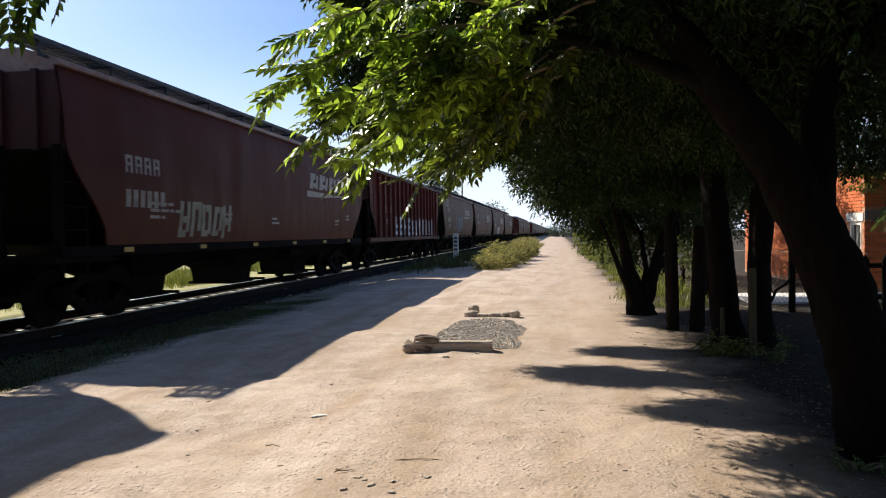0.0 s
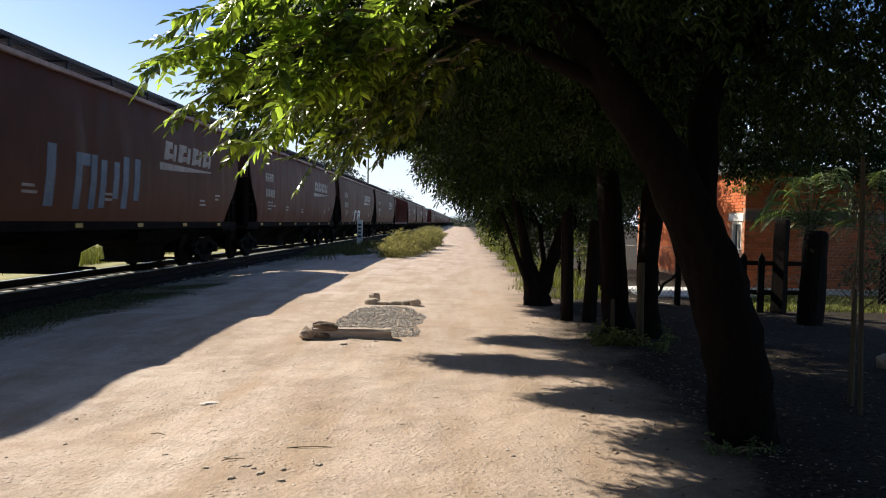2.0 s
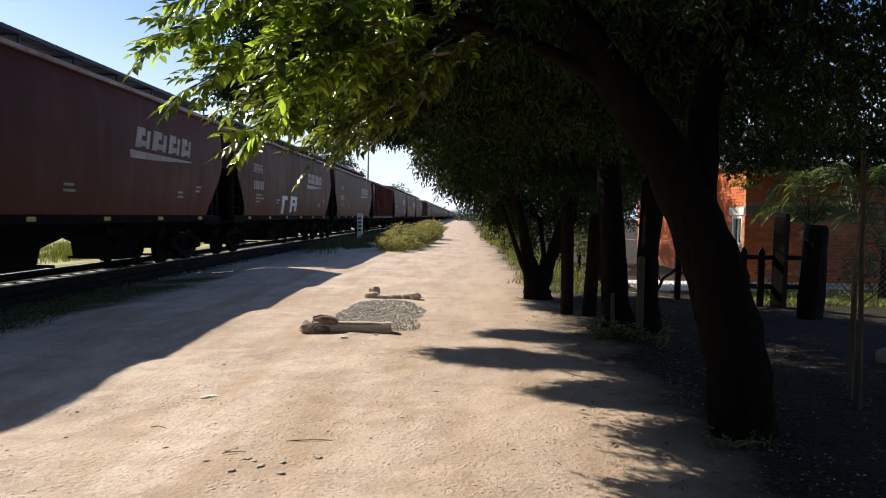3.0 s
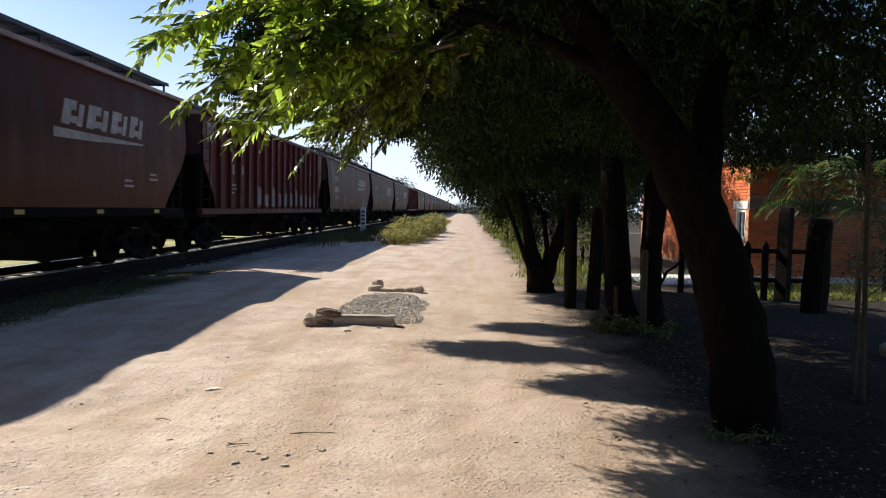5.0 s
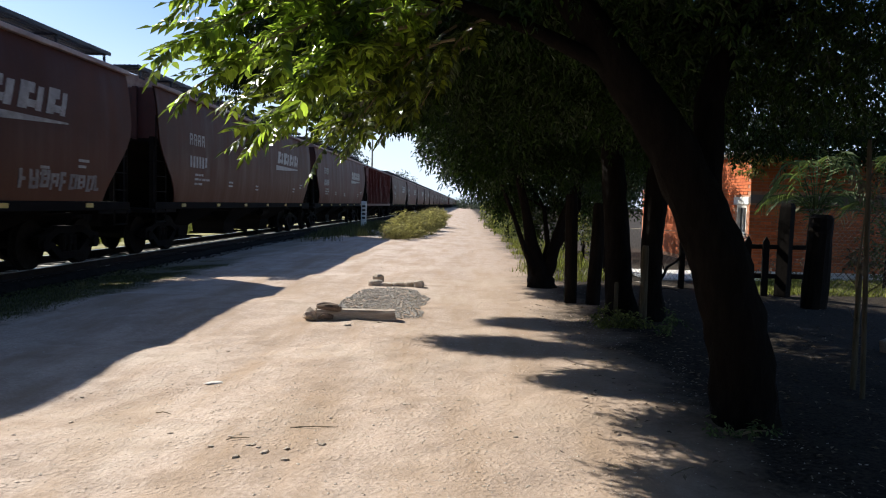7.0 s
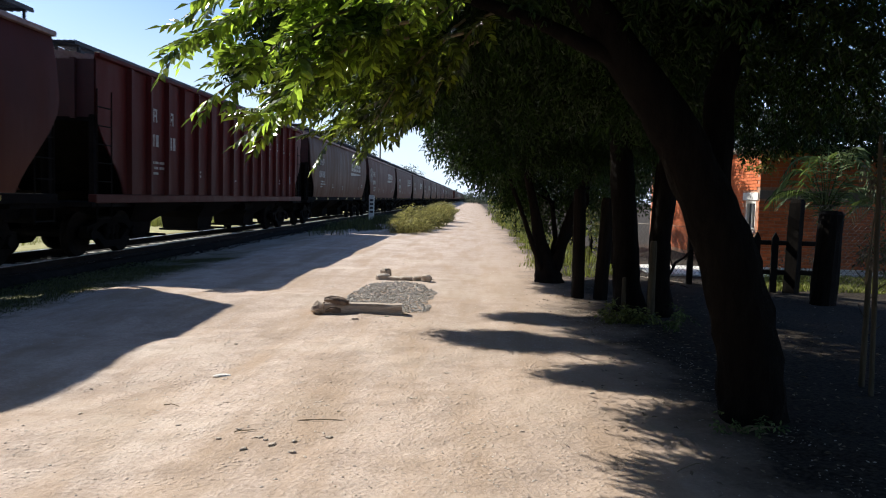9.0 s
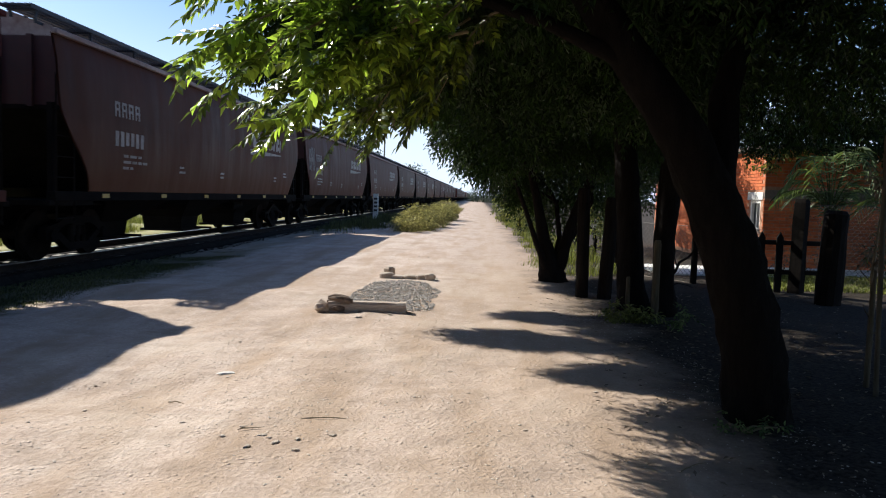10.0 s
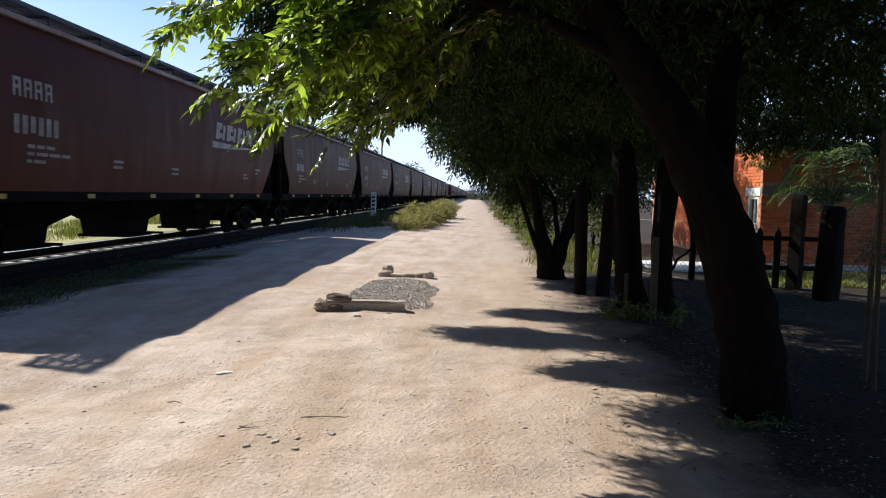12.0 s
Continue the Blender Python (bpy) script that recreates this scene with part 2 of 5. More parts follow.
TWIG = surface("young_twig", (0.13, 0.10, 0.055), (0.27, 0.21, 0.12), 12.0, 0.8)
POSTWOOD = surface("dark_post_wood", (0.006, 0.005, 0.004), (0.020, 0.016, 0.013), 6.0, 0.95, spec=0.08, stretch=(3, 3, 0.4), bump_s=0.6)
STAKEWOOD = surface("pale_stake", (0.055, 0.046, 0.028), (0.13, 0.11, 0.075), 8.0, 0.9, spec=0.1, stretch=(3, 3, 0.4))
WHITEPOST = surface("whitewashed_concrete", (0.52, 0.50, 0.46), (0.78, 0.76, 0.71), 6.0, 0.8)
BLACKPAINT = surface("black_paint", (0.02, 0.02, 0.02), (0.05, 0.05, 0.05), 6.0, 0.7, bump_s=0)
BRICK = surface("red_brick", (0.50, 0.105, 0.026), (0.72, 0.205, 0.058), 5.0, 0.9, spread=0.22, bump_s=0.4, bump_d=0.006)
MORTAR = surface("mortar", (0.32, 0.15, 0.085), (0.46, 0.26, 0.16), 9.0, 0.95)
CONCRETE = surface("bare_concrete", (0.17, 0.125, 0.10), (0.28, 0.225, 0.185), 3.0, 0.9)
WHITEWALL = surface("limewashed_kerb", (0.60, 0.58, 0.54), (0.80, 0.78, 0.74), 4.0, 0.9)
FRAMEWOOD = surface("white_window_frame", (0.62, 0.59, 0.53), (0.80, 0.77, 0.71), 4.0, 0.6)
WIRE = surface("rusty_wire", (0.05, 0.04, 0.03), (0.13, 0.11, 0.09), 9.0, 0.5, 0.7)
POLEWOOD = surface("pole_timber", (0.13, 0.125, 0.10), (0.25, 0.24, 0.19), 3.0, 0.9)
CLIP_WHITE = surface("paper_scrap", (0.55, 0.51, 0.45), (0.75, 0.71, 0.65), 12.0, 0.9)
# one ash leaf in three tones, deep shade, sunlit and half shade in the colour
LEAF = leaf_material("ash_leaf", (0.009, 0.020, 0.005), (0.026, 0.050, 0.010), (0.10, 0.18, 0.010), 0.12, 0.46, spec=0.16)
LEAF_NEAR = leaf_material("sunlit_ash_leaf", (0.016, 0.038, 0.009), (0.095, 0.158, 0.026), (0.70, 0.96, 0.080), 0.52, 0.28, (0.17, 0.23, 0.045))
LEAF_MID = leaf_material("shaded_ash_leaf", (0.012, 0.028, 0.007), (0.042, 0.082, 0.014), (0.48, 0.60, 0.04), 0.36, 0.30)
# distance haze is put into this greyed leaf colour
LEAF_FAR = leaf_material("haze_tinted_leaf", (0.05, 0.068, 0.050), (0.10, 0.125, 0.085), (0.12, 0.16, 0.08), 0.25)
LEAF_OLIVE = leaf_material("dusty_bush_leaf", (0.10, 0.095, 0.028), (0.27, 0.24, 0.085), (0.66, 0.60, 0.17), 0.5)
LEAF_BRIGHT = leaf_material("bright_shrub_leaf", (0.075, 0.095, 0.025), (0.19, 0.20, 0.055), (0.34, 0.38, 0.06), 0.35)
PALM = leaf_material("palm_leaf", (0.055, 0.085, 0.030), (0.13, 0.17, 0.06), (0.25, 0.33, 0.07), 0.3)
GRASS_DARK = leaf_material("verge_grass", (0.030, 0.042, 0.012), (0.105, 0.108, 0.036), (0.20, 0.21, 0.05), 0.25)
GRASS_DRY = leaf_material("tall_dry_grass", (0.16, 0.15, 0.040), (0.48, 0.39, 0.17), (0.44, 0.38, 0.11), 0.35)
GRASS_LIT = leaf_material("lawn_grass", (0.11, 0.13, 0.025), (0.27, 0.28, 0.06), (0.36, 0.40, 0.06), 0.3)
LEAF_DEAD = leaf_material("fallen_leaf", (0.09, 0.065, 0.04), (0.25, 0.19, 0.12), (0.2, 0.15, 0.08), 0.1)

glass, gnt, gp = nodes_of("window_glass")
gp.inputs["Base Color"].default_value = (0.03, 0.035, 0.04, 1)
gp.inputs["Roughness"].default_value = 0.06
gp.inputs["Specular IOR Level"].default_value = 0.6


# ---------------------------------------------------------------- mesh building
class Geo:
    """Vertices and faces gathered for one mesh."""

    def __init__(self):
        self.v, self.f = [], []

    def add(self, verts, faces, m=None):
        k = len(self.v)
        self.v += [tuple(m @ Vector(p)) for p in verts] if m is not None else [tuple(p) for p in verts]
        self.f += [tuple(i + k for i in q) for q in faces]
        return self

    def box(self, x0, x1, y0, y1, z0, z1, c=0.0, m=None):
        """A box; c chamfers its edges."""
        if c <= 0:
            vs = [(x, y, z) for x in (x0, x1) for y in (y0, y1) for z in (z0, z1)]
            fs = [(0, 1, 3, 2), (4, 6, 7, 5), (0, 4, 5, 1), (2, 3, 7, 6), (0, 2, 6, 4), (1, 5, 7, 3)]
            return self.add(vs, fs, m)
        bm = bmesh.new()
        bmesh.ops.create_cube(bm, size=1.0)
        for v in bm.verts:
            v.co = ((x0 + x1) / 2 + v.co.x * (x1 - x0), (y0 + y1) / 2 + v.co.y * (y1 - y0), (z0 + z1) / 2 + v.co.z * (z1 - z0))
        bmesh.ops.bevel(bm, geom=bm.edges[:], offset=c, segments=1, affect="EDGES")
        bm.verts.index_update()
        self.add([tuple(v.co) for v in bm.verts], [tuple(v.index for v in f.verts) for f in bm.faces], m)
        bm.free()
        return self

    def prism(self, poly, axis, a, b, m=None):
        """A polygon drawn out along an axis from a to b. For x the polygon is in y, z; for y in x, z; for z in x, y."""
        n = len(poly)
        vs = []
        for d in (a, b):
            for p, q in poly:
                vs.append({"x": (d, p, q), "y": (p, d, q), "z": (p, q, d)}[axis])
        fs = [tuple(range(n))[::-1], tuple(range(n, 2 * n))]
        fs += [(i, (i + 1) % n, n + (i + 1) % n, n + i) for i in range(n)]
        return self.add(vs, fs, m)

    def tube(self, pts, radii, sides=8, rough=0.0, seed=0, m=None):
        rnd = random.Random(seed)
        pts = [Vector(p) for p in pts]
        vs, n = [], len(pts)
        side = Vector((1, 0, 0))
        for i, p in enumerate(pts):
            way = (pts[min(i + 1, n - 1)] - pts[max(i - 1, 0)]).normalized()
            side = (side - way * side.dot(way))
            if side.length < 0.05:
                side = way.orthogonal()
            side.normalize()
            up = way.cross(side)
            for k in range(sides):
                a = 2 * math.pi * k / sides
                r = radii[i] * (1 + rough * (rnd.random() - 0.5))
                vs.append(p + side * (r * math.cos(a)) + up * (r * math.sin(a)))
        fs = [(i * sides + k, i * sides + (k + 1) % sides, (i + 1) * sides + (k + 1) % sides, (i + 1) * sides + k)
              for i in range(n - 1) for k in range(sides)]
        fs += [tuple(range(sides))[::-1], tuple(range((n - 1) * sides, n * sides))]
        return self.add(vs, fs, m)

    def mesh(self, name, material, smooth=False):
        me = bpy.data.meshes.new(name)
        me.from_pydata(self.v, [], self.f)
        me.materials.append(material)
        if smooth:
            me.shade_smooth()
        me.update()
        return me


def fast_mesh(name, verts, tris, material):
    """A mesh from arrays of vertices and equal-sided faces."""
    me = bpy.data.meshes.new(name)
    me.from_pydata(verts, [], tris)
    me.materials.append(material)
    me.update()
    return me


def part(name, g, material, parent, label="", smooth=False, at=None):
    """One mesh object under a thing or a part."""
    me = g.mesh(name, material, smooth) if isinstance(g, Geo) else g
    ob = new(name, me)
    ob.parent = parent
    if at is not None:
        ob.matrix_basis = at
    return tagged(ob, label) if label else ob


def thing(name, at, label, category, group="", kind=""):
    ob = new(name)
    ob.empty_display_size = 0.2
    ob.matrix_basis = at if isinstance(at, Matrix) else Matrix.Translation(at)
    return tagged(ob, label, category, group, kind)


def solid(name, g, material, label, category="", group="", kind="", at=None, smooth=False):
    ob = new(name, g.mesh(name, material, smooth) if isinstance(g, Geo) else g)
    if at is not None:
        ob.matrix_basis = at
    return tagged(ob, label, category, group, kind)


def bend(a, b, sag, n=6, wob=0.0, seed=0):
    """Points from a to b, bowed by the vector sag."""
    rnd = random.Random(seed)
    a, b, sag = Vector(a), Vector(b), Vector(sag)
    out = []
    for i in range(n + 1):
        t = i / n
        w = Vector((rnd.uniform(-wob, wob), rnd.uniform(-wob, wob), rnd.uniform(-wob, wob))) if 0 < i < n else Vector()
        out.append(a.lerp(b, t) + sag * (4 * t * (1 - t)) + w)
    return out


def value_noise(x, y, cell, seed):
    """Smooth noise in -1..1 on a lattice of the given cell size."""
    gx, gy = x / cell, y / cell
    ix, iy = np.floor(gx).astype(np.int64), np.floor(gy).astype(np.int64)
    fx, fy = gx - ix, gy - iy
    fx, fy = fx * fx * (3 - 2 * fx), fy * fy * (3 - 2 * fy)

    def lattice(i, j):
        h = (i * 374761393 + j * 668265263 + seed * 982451653) & 0x7FFFFFFF
        h = (h ^ (h >> 13)) * 1274126177 & 0x7FFFFFFF
        return (h % 10007) / 5003.5 - 1
    a, b = lattice(ix, iy), lattice(ix + 1, iy)
    c, d = lattice(ix, iy + 1), lattice(ix + 1, iy + 1)
    return (a * (1 - fx) + b * fx) * (1 - fy) + (c * (1 - fx) + d * fx) * fy


def ground_z(x, y):
    """Height of the earth: a trodden path, a verge that falls to the track, a little swell under the trees."""
    x, y = np.asarray(x, float), np.asarray(y, float)
    near = np.clip(1 - (np.hypot(x, y) - 40) / 60, 0, 1)
    fine = np.clip(1 - (np.hypot(x, y) - 8) / 11, 0.3, 1)
    bank = np.clip((-1.8 - x) / 1.2, 0, 1) * np.clip((30 - y) / 12, 0, 1)
    z = (0.028 + 0.045 * bank) * value_noise(x, y, 1.3, 1) * np.clip(fine * 1.5, 0, 1) + (0.015 * value_noise(x, y * 0.6, 0.45, 2) + 0.008 * value_noise(x, y, 0.20, 3) + 0.006 * value_noise(x, y, 0.11, 4)) * fine
    z = z * near
    z = z - 0.14 * np.clip((-5.2 - x) / 1.4, 0, 1) - 0.012 * np.exp(-((x + 1.9) / 0.25) ** 2) - 0.012 * np.exp(-((x - 0.1) / 0.3) ** 2)
    z = z - 0.34 * np.clip((1.95 - np.abs(x + 9.55)) / 0.3, 0, 1)
    return z + 0.05 * np.clip((x - 2.2) / 1.5, 0, 1) * near


# ---------------------------------------------------------------- ground
def make_ground():
    def steps(*runs):
        out = [np.arange(a, b, s) for a, b, s in runs]
        return np.concatenate(out)
    far = np.array([-2500, -1500, -900, -500, -300, -180, -110, -70.0])
    xs = np.concatenate([far, steps((-45, -12, 1.5), (-12, -6, 0.25), (-6, -4, 0.07), (-4, 2.4, 0.045), (2.4, 4.0, 0.07), (4.0, 12, 0.25), (12, 46, 2.0)), -far[::-1]])
    ys = np.concatenate([far, steps((-45, 1.5, 1.0), (1.5, 8.0, 0.045), (8.0, 14, 0.07), (14, 40, 0.25), (40, 104, 1.0)), -far[::-1][2:], [2500.0 * 0.99]])
    ys = np.unique(np.sort(ys))
    X, Y = np.meshgrid(xs, ys)
    Z = ground_z(X, Y)
    nx, ny = len(xs), len(ys)
    verts = np.stack([X.ravel(), Y.ravel(), Z.ravel()], 1)
    i = (np.arange(ny - 1)[:, None] * nx + np.arange(nx - 1)[None, :]).ravel()
    faces = np.stack([i, i + 1, i + 1 + nx, i + nx], 1)
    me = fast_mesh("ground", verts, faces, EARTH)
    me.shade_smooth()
    tagged(new("ground", me), "pale trodden dirt path, weedy verges, litter darkened as shade under trees", "ground", kind="structure")


make_ground()


def stones(name, n, area, size, material, seed, label, lift=0.3, parent=None, keep=None, tall=0.75):
    """Many small broken stones that lie half sunk in the earth, as one object."""
    rng = np.random.default_rng(seed)
    x = rng.uniform(area[0], area[1], n)
    y = rng.uniform(area[2], area[3], n)
    if keep is not None:
        k = keep(x, y, rng)
        x, y = x[k], y[k]
        n = len(x)
    s = size[0] + (size[1] - size[0]) * rng.random(n) ** 3
    z = ground_z(x, y) + s * lift
    base = np.array([(1, 0, 0), (0.3, 0.9, 0.1), (-0.8, 0.5, 0), (-0.7, -0.6, 0.1), (0.4, -0.9, 0), (0.1, 0.1, 0.75), (-0.1, 0, -0.7)])
    tri = np.array([(0, 1, 5), (1, 2, 5), (2, 3, 5), (3, 4, 5), (4, 0, 5), (1, 0, 6), (2, 1, 6), (3, 2, 6), (4, 3, 6), (0, 4, 6)])
    v = base[None] * rng.uniform(0.65, 1.25, (n, 7, 3))
    a = rng.uniform(0, 2 * np.pi, n)
    ca, sa = np.cos(a)[:, None], np.sin(a)[:, None]
    vx = (v[:, :, 0] * ca - v[:, :, 1] * sa * 0.7) * s[:, None] + x[:, None]
    vy = (v[:, :, 0] * sa + v[:, :, 1] * ca * 0.7) * s[:, None] + y[:, None]
    vz = v[:, :, 2] * s[:, None] * tall + z[:, None]
    verts = np.stack([vx, vy, vz], 2).reshape(-1, 3)
    faces = (tri[None] + (np.arange(n) * 7)[:, None, None]).reshape(-1, 3)
    ob = new(name, fast_mesh(name, verts, faces, material))
    if parent is not None:
        ob.parent = parent
    return tagged(ob, label, "stones", kind="stuff")


# ---------------------------------------------------------------- railway track
TRACK_X = -8.8
RAIL_Z = 0.11


def make_track():
    track = thing("railway_track", (TRACK_X, 0, 0), "single railway track with pale sleepers in dirty black ballast", "railway track", kind="structure")
    bed = Geo().prism([(0.80, -0.60), (0.80, -0.05), (0.98, -0.07), (1.6, -0.60)], "y", -120, 900)
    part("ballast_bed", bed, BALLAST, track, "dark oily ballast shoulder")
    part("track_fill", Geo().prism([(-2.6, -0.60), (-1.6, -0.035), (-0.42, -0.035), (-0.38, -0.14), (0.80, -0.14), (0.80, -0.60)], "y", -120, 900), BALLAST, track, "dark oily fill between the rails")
    for sx in (-0.7525, 0.7525):
        prof = [(-0.07, -0.045), (0.07, -0.045), (0.07, -0.03), (0.012, -0.01), (0.012, 0.06), (0.036, 0.07), (0.036, 0.10), (-0.036, 0.10), (-0.036, 0.07), (-0.012, 0.06), (-0.012, -0.01), (-0.07, -0.03)]
        rail = part("rail", Geo().prism([(p + sx, q) for p, q in prof], "y", -120, 900), RAIL, track, "rusty steel rail")
        part("rail_head", Geo().box(sx - 0.034, sx + 0.034, -120, 900, 0.101, RAIL_Z, 0.0), RAILHEAD, rail, "polished running surface")
    rnd = random.Random(4)
    meshes = [Geo().box(-1.28, 0.79, -0.14, 0.14, -0.36, -0.046 + 0.004 * k, 0.015).mesh("sleeper", SLEEPER) for k in range(3)]
    y = -12.0
    for i in range(250):
        part("sleeper", meshes[i % 3], SLEEPER, track, at=pose(rnd.uniform(-0.04, 0.04), y, 0, 0, 0, rnd.uniform(-1.2, 1.2)))
        y += 0.55
    rest = Geo()
    while y < 420:
        rest.box(-1.28, 0.79, y - 0.14, y + 0.14, -0.36, -0.046)
        y += 0.55
    tagged(part("far_sleepers", rest, SLEEPER, track), kind="stuff")
    stones("ballast_stones", 2600, (TRACK_X + 1.2, TRACK_X + 1.7, 3, 60), (0.02, 0.045), BALLAST, 5, "loose grey ballast stones along the track", lift=0.3)


make_track()


# ---------------------------------------------------------------- covered hopper wagons
SMOOTH = [(1.28, 1.50), (1.62, 1.565), (2.05, 1.595), (2.5, 1.60), (3.05, 1.585), (3.6, 1.54), (3.99, 1.46)]
FLAT = [(1.28, 1.50), (2.2, 1.50), (3.1, 1.50), (3.92, 1.50)]
HALF, SILL = 8.25, 7.15


def side_x(section, z):
    zs, xs = zip(*section)
    return float(np.interp(z, zs, xs))


def end_y(z):
    """How far the side sheet reaches along the wagon at a height: the lower corners are cut by the slope sheets."""
    t = min(1.0, max(0.0, (z - 1.28) / 1.55))
    return SILL + (HALF - SILL) * (0.25 * t + 0.75 * t * t * (3 - 2 * t))


def side_sheet(section, sign):
    g = Geo()
    zs = np.linspace(section[0][0], section[-1][0], 13)
    us = np.linspace(-1, 1, 17)
    for depth in (0.0, 0.035):
        vs = [(sign * (side_x(section, z) - depth), u * end_y(z), z) for z in zs for u in us]
        n = len(us)
        fs = [(i * n + j, i * n + j + 1, (i + 1) * n + j + 1, (i + 1) * n + j) for i in range(len(zs) - 1) for j in range(n - 1)]
        if (sign > 0) == (depth > 0):
            fs = [q[::-1] for q in fs]
        g.add(vs, fs)
    return g


def decal(g, section, y0, y1, z0, z1, slant=0.0, proud=0.006, extra=0.0):
    """A thin painted block on the near side that follows the sheet."""
    vs = []
    for z in (z0, (z0 + z1) / 2, z1):
        x = side_x(section, z) + proud + extra
        s = slant * (z - z0)
        vs += [(x, y0 + s, z), (x, y1 + s, z)]
    back = [(x - 0.004, y, z) for x, y, z in vs]
    g.add(vs + back, [(0, 1, 3, 2), (2, 3, 5, 4), (6, 8, 9, 7), (8, 10, 11, 9), (0, 6, 7, 1), (4, 5, 11, 10), (0, 2, 8, 6), (2, 4, 10, 8), (1, 7, 9, 3), (3, 9, 11, 5)])


def wheelset():
    g = Geo()
    for sx in (-0.75, 0.75):
        s = 1 if sx > 0 else -1
        prof = [(sx - 0.055 * s, 0.09), (sx - 0.07 * s, 0.42), (sx - 0.07 * s, 0.485), (sx - 0.04 * s, 0.485), (sx - 0.03 * s, 0.458), (sx + 0.065 * s, 0.452), (sx + 0.065 * s, 0.40), (sx + 0.01 * s, 0.36), (sx + 0.01 * s, 0.16), (sx + 0.06 * s, 0.13), (sx + 0.06 * s, 0.08)]
        g.tube([(x, 0, 0) for x, r in prof], [r for x, r in prof], 24)
    g.tube([(-1.02, 0, 0), (1.02, 0, 0)], [0.08, 0.08], 12)
    return g


def truck_frame(sign):
    """A cast side frame with a spring window and two pedestals."""
    x0, x1 = (0.93, 1.08) if sign > 0 else (-1.08, -0.93)
    g = Geo()
    g.prism([(-1.08, 0.40), (-1.08, 0.62), (-0.72, 0.68), (-0.42, 0.80), (0.42, 0.80), (0.72, 0.68), (1.08, 0.62), (1.08, 0.40), (0.86, 0.40), (0.62, 0.58), (0.40, 0.66), (-0.40, 0.66), (-0.62, 0.58), (-0.86, 0.40)], "x", x0, x1)
    g.prism([(-0.78, 0.45), (-0.64, 0.52), (-0.30, 0.30), (0.30, 0.30), (0.64, 0.52), (0.78, 0.45), (0.36, 0.16), (-0.36, 0.16)], "x", x0, x1)
    for y in (-0.20, 0.0, 0.20):
        g.tube([(x0 / 2 + x1 / 2, y, 0.30), (x0 / 2 + x1 / 2, y, 0.62)], [0.075, 0.075], 8)
    for y in (-0.89, 0.89):
        g.tube([(x0 - 0.02, y, 0.457), (x1 + 0.05, y, 0.457)], [0.13, 0.12], 12)
    return g


def make_hopper(ribbed, brown):
    section = FLAT if ribbed else SMOOTH
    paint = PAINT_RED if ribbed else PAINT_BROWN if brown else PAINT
    label = ("weathered red covered hopper wagon with ribbed sides in the train" if ribbed
             else "weathered dull brown covered hopper wagon with smooth curved sides" if brown
             else "weathered oxide-red covered hopper wagon with smooth curved sides")
    car = thing("hopper_wagon", (TRACK_X, 0, RAIL_Z), label, "railway wagon", "wagons of the freight train")
    top = section[-1][0]
    edge = section[-1][1]
    for s in (1, -1):
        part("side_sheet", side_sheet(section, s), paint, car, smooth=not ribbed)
        x0, x1 = sorted((s * (edge - 0.02), s * (edge + 0.09)))
        part("side_plate", Geo().box(x0, x1, -HALF - 0.02, HALF + 0.02, top - 0.03, top + 0.06, 0.012), paint if ribbed else ROOFING, car, "dusty top chord")
        x0, x1 = sorted((s * 1.36, s * 1.53))
        part("side_sill", Geo().box(x0, x1, -8.3, 8.3, 1.10, 1.275, 0.012), PAINT_RED if ribbed else UNDER, car, "red side sill" if ribbed else "dark side sill")
    # roof
    up = 0.45 if ribbed else 1.0
    rz = [(edge + 0.0, top + 0.03), (1.30, top + 0.14 * up), (1.0, top + 0.25 * up), (0.55, top + 0.33 * up), (0, top + 0.36 * up)]
    outline = rz + [(-x, z) for x, z in rz[-2::-1]]
    part("roof", Geo().prism([(edge, top - 0.02)] + outline + [(-edge, top - 0.02)], "y", -HALF + 0.3, HALF - 0.3), ROOFING, car, "dusty steel roof")
    # long loading hatch with clamps
    hz = top + 0.33 * up
    part("roof_hatch", Geo().prism([(-0.36, hz - 0.02), (-0.33, hz + 0.14), (-0.12, hz + 0.21), (0.12, hz + 0.21), (0.33, hz + 0.14), (0.36, hz - 0.02)], "y", -7.3, 7.3), ROOFING, car)
    for s in (1, -1):
        g = Geo()
        y = -7.2
        while y < 7.3:
            g.box(s * 0.34 - 0.03, s * 0.34 + 0.03, y - 0.03, y + 0.03, hz - 0.02, hz + 0.24)
            y += 1.2
        tagged(part("clamp_row", g, GRATING, car), kind="stuff")
        # walkway: grating planks on brackets
        g = Geo()
        wz = top + (0.22 if ribbed else 0.40)
        for q in range(5):
            g.box(s * 0.83 - 0.27 + 0.12 * q, s * 0.83 - 0.21 + 0.12 * q, -8.35, 8.35, wz, wz + 0.04)
        for y in np.arange(-8.3, 8.4, 0.8):
            g.box(s * 0.83 - 0.27, s * 0.83 + 0.27, y - 0.04, y + 0.04, wz + 0.004, wz + 0.036)
        walkway = part("walkway", g, GRATING, car, "steel grating roof walkway")
        part("kick_plate", Geo().box(s * 1.112 - 0.01, s * 1.112 + 0.01, -8.3, 8.3, wz - 0.02, wz + 0.055).box(s * 1.112 - 0.01, s * 1.112 + 0.01, -8.1, 8.1, top + 0.15 * up, top + 0.15 * up + 0.05), GRATING, walkway)
        g = Geo().prism([(s * 0.58, wz - 0.04), (s * 1.12, wz - 0.04), (s * 1.12, wz), (s * 0.58, wz)], "y", -0.025, 0.025)
        g.box(s * 1.08 - 0.02, s * 1.08 + 0.02, -0.02, 0.02, top + 0.16 * up, wz - 0.03)
